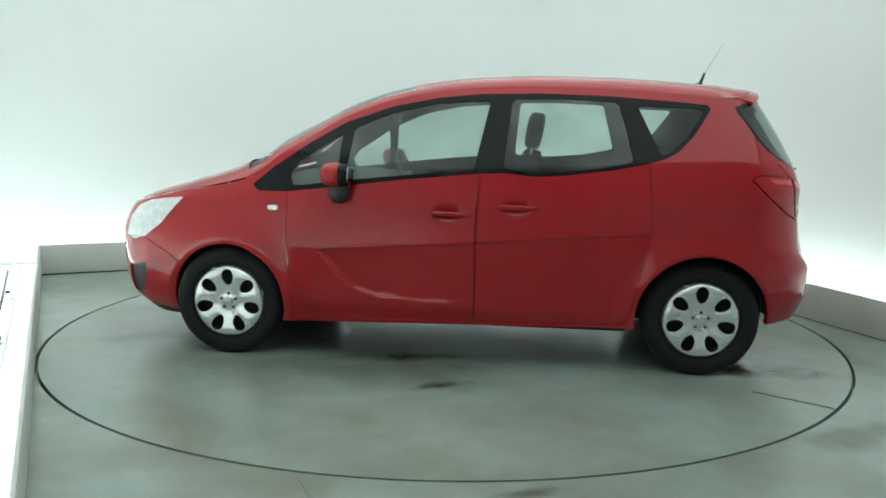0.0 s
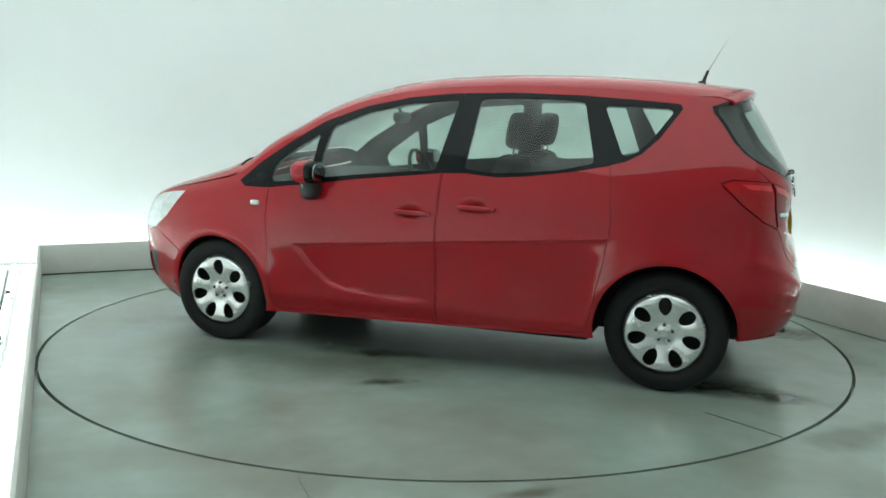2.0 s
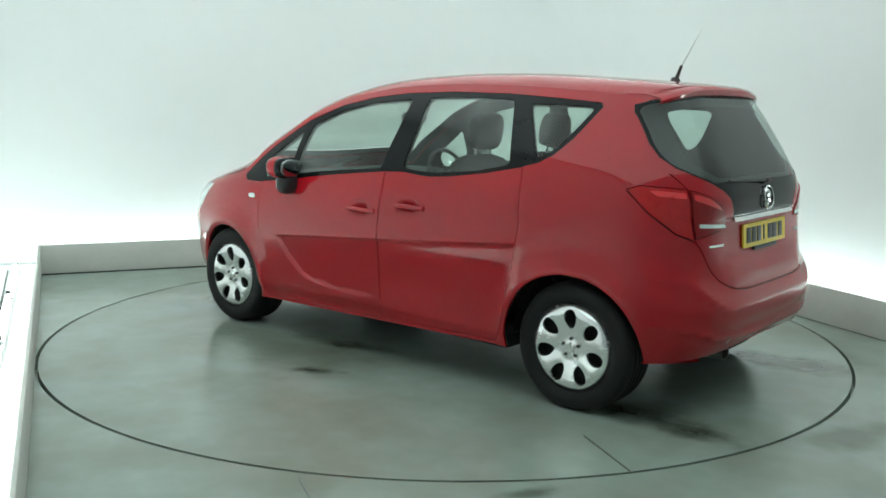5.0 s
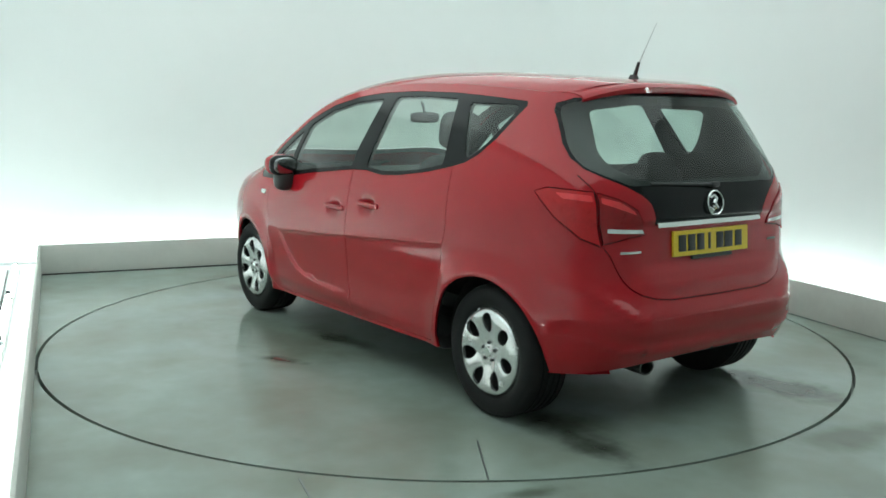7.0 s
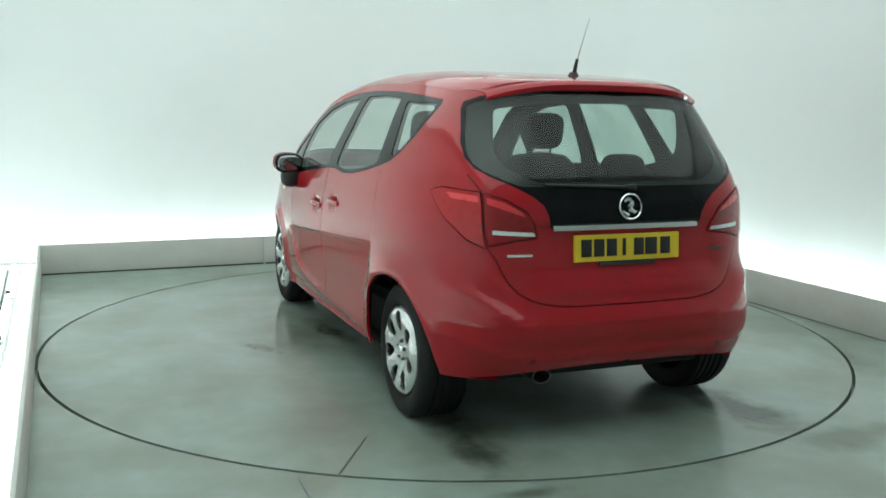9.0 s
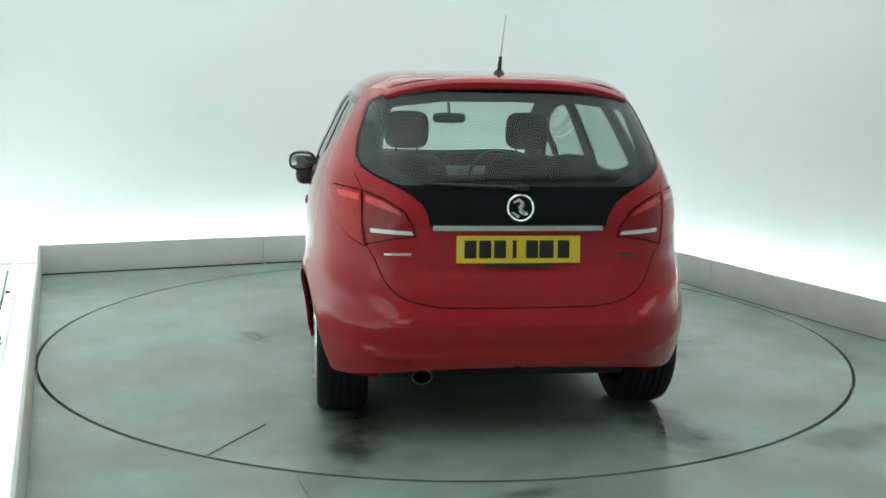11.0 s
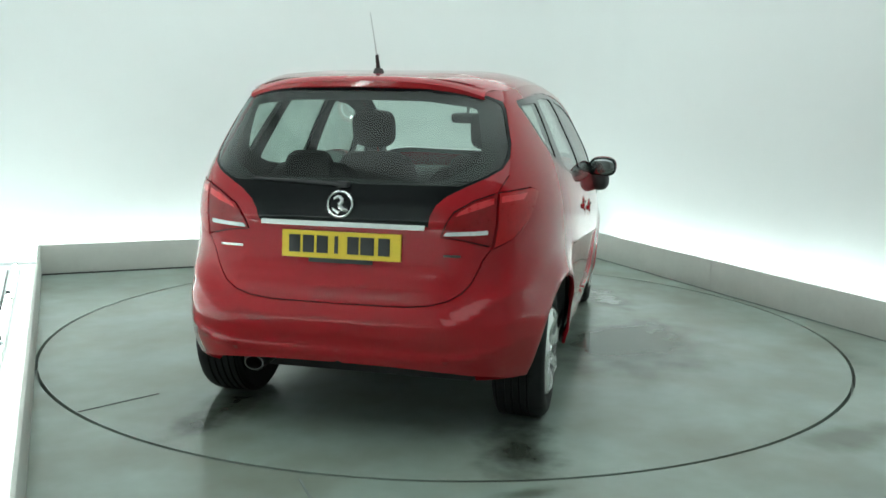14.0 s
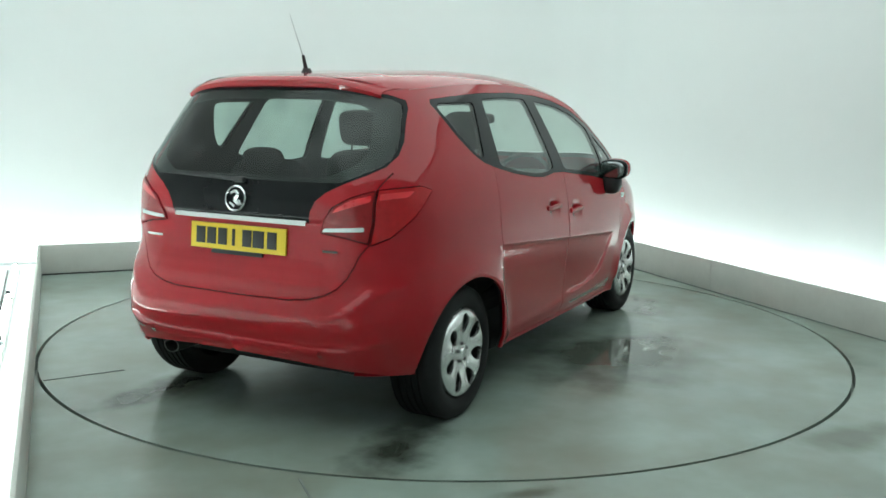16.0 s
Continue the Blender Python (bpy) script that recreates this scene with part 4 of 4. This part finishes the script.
# roof spoiler over the rear window
def edge_y(x):
    z = float(c_edge(x))
    return float(shell(np.array([u_of_x(np.array(x), z)]), np.array([z]))[0, 1]) - 0.002


b = bmesh.new()
rows = []
for i in range(33):
    f = -1 + 2 * i / 32
    g = abs(f)
    drop = 0.062 * g ** 3.2
    xe = -1.668 + 0.085 * g ** 4
    z0 = 1.56 - drop
    zf = float(c_edge(-1.4)) + 0.074 * (1 - g ** ROOF_BOW) + 0.002
    y0, yb, y1 = f * edge_y(-1.4), f * edge_y(-1.5), f * 0.54
    low = z0 - 0.05 + 0.012 * g ** 3
    rows.append([b.verts.new(p) for p in ((-1.4, y0, zf), (-1.5, yb, z0 + 0.4 * (zf - z0) + 0.004), (xe + 0.05, y1, z0 - 0.002), (xe + 0.012, y1, z0 - 0.012), (xe, y1, z0 - 0.026), (xe + 0.008, y1, low), (xe + 0.05, y1 * 0.98, low - 0.002), (-1.57, y1 * 0.97, low + 0.006))])
for p, q in zip(rows, rows[1:]):
    for j in range(7):
        b.faces.new((p[j], p[j + 1], q[j + 1], q[j]))
b.faces.new(rows[0])
b.faces.new(rows[-1][::-1])
part("roof_spoiler", b, RED, car, angle=50)
# aerial
b = bmesh.new()
bmesh.ops.create_cone(b, cap_ends=True, segments=16, radius1=0.032, radius2=0.018, depth=0.03, matrix=Matrix.Translation((-1.37, 0, 1.585)))
add_tube(b, (-1.375, 0, 1.59), (-1.4, 0, 1.66), 0.011, 0.007)
aerial = part("aerial_base", b, BLACK_TRIM, car, "black aerial base on the roof")
b = bmesh.new()
add_tube(b, (-1.4, 0, 1.655), (-1.5, 0, 1.838), 0.0028, 0.0014)
part("aerial_rod", b, ROD, aerial, "thin aerial rod")
# exhaust
b = lathe([(0.028, 0.0), (0.033, 0.0), (0.033, 0.22), (0.028, 0.22)], 20, close=True)
bmesh.ops.transform(b, matrix=Matrix.Translation((-1.9, 0.4, 0.308)) @ pose(0, 0, 0, 0, 0, -90) @ Matrix.Diagonal((1.4, 1, 1.0, 1)), verts=b.verts)
part("exhaust_pipe", b, STEEL, car, "dull exhaust tailpipe")


MIRROR = mat("mirror_glass", (0.3, 0.32, 0.32), 0.04, metal=1.0, spread=0.02)


# ---- door mirrors, handles, repeater ----
for s in (1, -1):
    base = part("door_mirror", superbox(0.672, s * 0.935, 1.06, 0.155, 0.18, 0.13, 2.6), RED, car, "body-coloured door mirror")
    part("mirror_cover", superbox(0.623, s * 0.935, 1.058, 0.075, 0.178, 0.126, 3.0), BLACK_GLOSS, base, "black mirror housing")
    part("mirror_glass", superbox(0.589, s * 0.935, 1.058, 0.02, 0.15, 0.1, 2.8), MIRROR, base, "dark mirror glass")
    part("mirror_foot", superbox(0.65, s * 0.915, 0.97, 0.11, 0.13, 0.14, 2.6), BLACK_TRIM, base, "black mirror foot")
    for hx, z in HANDLES:
        y = float(shell(np.array([u_of_x(np.array(hx + 0.1), z)]), np.array([z]))[0, 1])
        h = part("door_handle", superbox(hx, s * (y + 0.003), z, 0.19, 0.02, 0.026, 3.5, lean=-2), RED, car, "body-coloured bar door handle")
        part("handle_lock", superbox(hx - 0.108, s * (y + 0.004), z, 0.028, 0.016, 0.028, 3.5), RED, h)
    y = float(shell(np.array([u_of_x(np.array(1.04), 0.86)]), np.array([0.86]))[0, 1])
    part("side_repeater", superbox(1.04, s * y, 0.862, 0.06, 0.02, 0.03, 4), LAMP_CLEAR, car, "clear side repeater lamp")


# ---- wheels ----
def wheel_cover_mesh():
    n, R = 72, 0.208
    pts = [(R * math.cos(2 * math.pi * i / n), R * math.sin(2 * math.pi * i / n)) for i in range(n)]
    edges = [(i, (i + 1) % n) for i in range(n)]
    holes = []
    for k in range(7):
        a = math.pi / 2 + 2 * math.pi * k / 7
        h = []
        for j in range(20):
            t = 2 * math.pi * j / 20
            rr = 0.14 + 0.047 * math.cos(t)
            w = (0.033 + 0.006 * math.cos(t)) * math.sin(t)
            h.append((rr * math.cos(a) - w * math.sin(a), rr * math.sin(a) + w * math.cos(a)))
        holes.append(np.array(h))
        i0 = len(pts)
        pts.extend(h)
        edges.extend((i0 + j, i0 + (j + 1) % 20) for j in range(20))
    for r in (0.03, 0.05, 0.075, 0.1, 0.125, 0.15, 0.17, 0.19, 0.2):
        m = max(14, int(r * 300))
        for j in range(m):
            p = (r * math.cos(2 * math.pi * j / m), r * math.sin(2 * math.pi * j / m))
            pts.append(p)
    pts.append((0, 0))
    v, _, f, *_ = delaunay_2d_cdt([Vector(p) for p in pts], edges, [], 0, 1e-6)
    v = np.array([tuple(p) for p in v])
    f = np.array([t for t in f if len(t) == 3])
    c = v[f].mean(1)
    keep = np.hypot(c[:, 0], c[:, 1]) < R
    for h in holes:
        keep &= ~inside(h, c)
    f = f[keep]
    r = np.hypot(v[:, 0], v[:, 1])
    ang = np.arctan2(v[:, 1], v[:, 0]) - math.pi / 2
    y = np.interp(r, (0, 0.03, 0.05, 0.1, 0.17, 0.195, 0.208), (0.01, 0.01, 0.002, 0.014, 0.026, 0.02, 0.002))
    y -= 0.0055 * np.cos(7 * ang) * smooth01((r - 0.06) / 0.06) * smooth01((0.2 - r) / 0.03)
    bm = bmesh.new()
    vs = [bm.verts.new((a, d, b)) for (a, b), d in zip(v, y)]
    for t in f:
        bm.faces.new([vs[i] for i in t])
    ex = bmesh.ops.extrude_edge_only(bm, edges=[e for e in bm.edges if e.is_boundary])
    for g in ex["geom"]:
        if isinstance(g, bmesh.types.BMVert):
            g.co.y -= 0.014
    bmesh.ops.delete(bm, geom=[x for x in bm.verts if not x.link_faces], context="VERTS")
    return bm


def build_wheel(x, y, s, proto=None):
    wheel = new("wheel")
    wheel.parent = car
    tag = tagged(wheel, "black tyre with a seven-hole silver wheel cover")
    prof = [(0.215, 0.0), (0.222, 0.008), (0.25, 0.016), (0.285, 0.014), (0.302, 0.002), (0.31, -0.016)]
    for k in range(5):
        y0 = -0.03 - k * 0.034
        prof += [(0.313, y0), (0.313, y0 - 0.022), (0.304, y0 - 0.025), (0.304, y0 - 0.031)]
    prof += [(0.31, -0.2), (0.29, -0.215), (0.25, -0.215), (0.215, -0.2)]
    part("tyre", lathe(prof, 72), TYRE, wheel, "black rubber tyre", angle=35)
    part("wheel_cover", wheel_cover_mesh(), SILVER, wheel, "silver plastic wheel cover with seven openings", angle=50)
    rim = lathe([(0.0005, -0.05), (0.12, -0.045), (0.19, -0.055), (0.21, -0.03), (0.218, 0.0)], 40)
    part("rim", rim, DARK, wheel, "black steel rim")
    b = lathe([(0.0005, 0.02), (0.022, 0.019), (0.027, 0.012), (0.027, 0.006)], 24)
    part("centre_cap", b, CHROME, wheel, "round wheel centre badge")
    for k in range(5):
        a = math.pi / 2 + 2 * math.pi * k / 5
        nb = bmesh.new()
        add_tube(nb, (0.043 * math.cos(a), 0.004, 0.043 * math.sin(a)), (0.043 * math.cos(a), 0.012, 0.043 * math.sin(a)), 0.009, 0.007, 8)
        part("wheel_bolt", nb, BLACK_TRIM, wheel)
    wheel.matrix_basis = pose(x, y, HUB_Z, 0, 0, 0 if s > 0 else 180)
    return wheel


OUTER = 0.822
for hx in (HUB_X, -HUB_X):
    for s in (1, -1):
        build_wheel(hx, s * OUTER, s)

# seam and pieces on the table
CAR_AT = (-0.159, -0.012)
b = bmesh.new()
add_box(b, -2.426, -2.02, -0.004, 0.004, 0.0, 0.003)
bmesh.ops.transform(b, matrix=Matrix.Rotation(radians(-31.6), 4, "Z"), verts=b.verts)
seam = part("table_seam", b, JOINT_WORN, turntable, "dark joint in the turntable", smooth=False)
b = bmesh.new()
add_box(b, -0.004, 0.004, -0.28, 0.0, 0.0, 0.003)
fj = part("floor_joint", b, JOINT_PALE, floor_ob, "thin dark floor joint", smooth=False)
fj.matrix_parent_inverse = floor_ob.matrix_world.inverted()
fj.matrix_basis = pose(-0.55, -2.45, 0.0005, 0, 0, 22)


def motions():
    times = [0.5 * i for i in range(33)]
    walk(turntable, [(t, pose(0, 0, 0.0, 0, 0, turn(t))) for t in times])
    rows = []
    for t in times:
        m = Matrix.Rotation(radians(turn(t)), 4, "Z") @ Matrix.Translation((CAR_AT[0], CAR_AT[1], 0.0))
        rows.append((t, m))
    walk(car, rows)


motions()
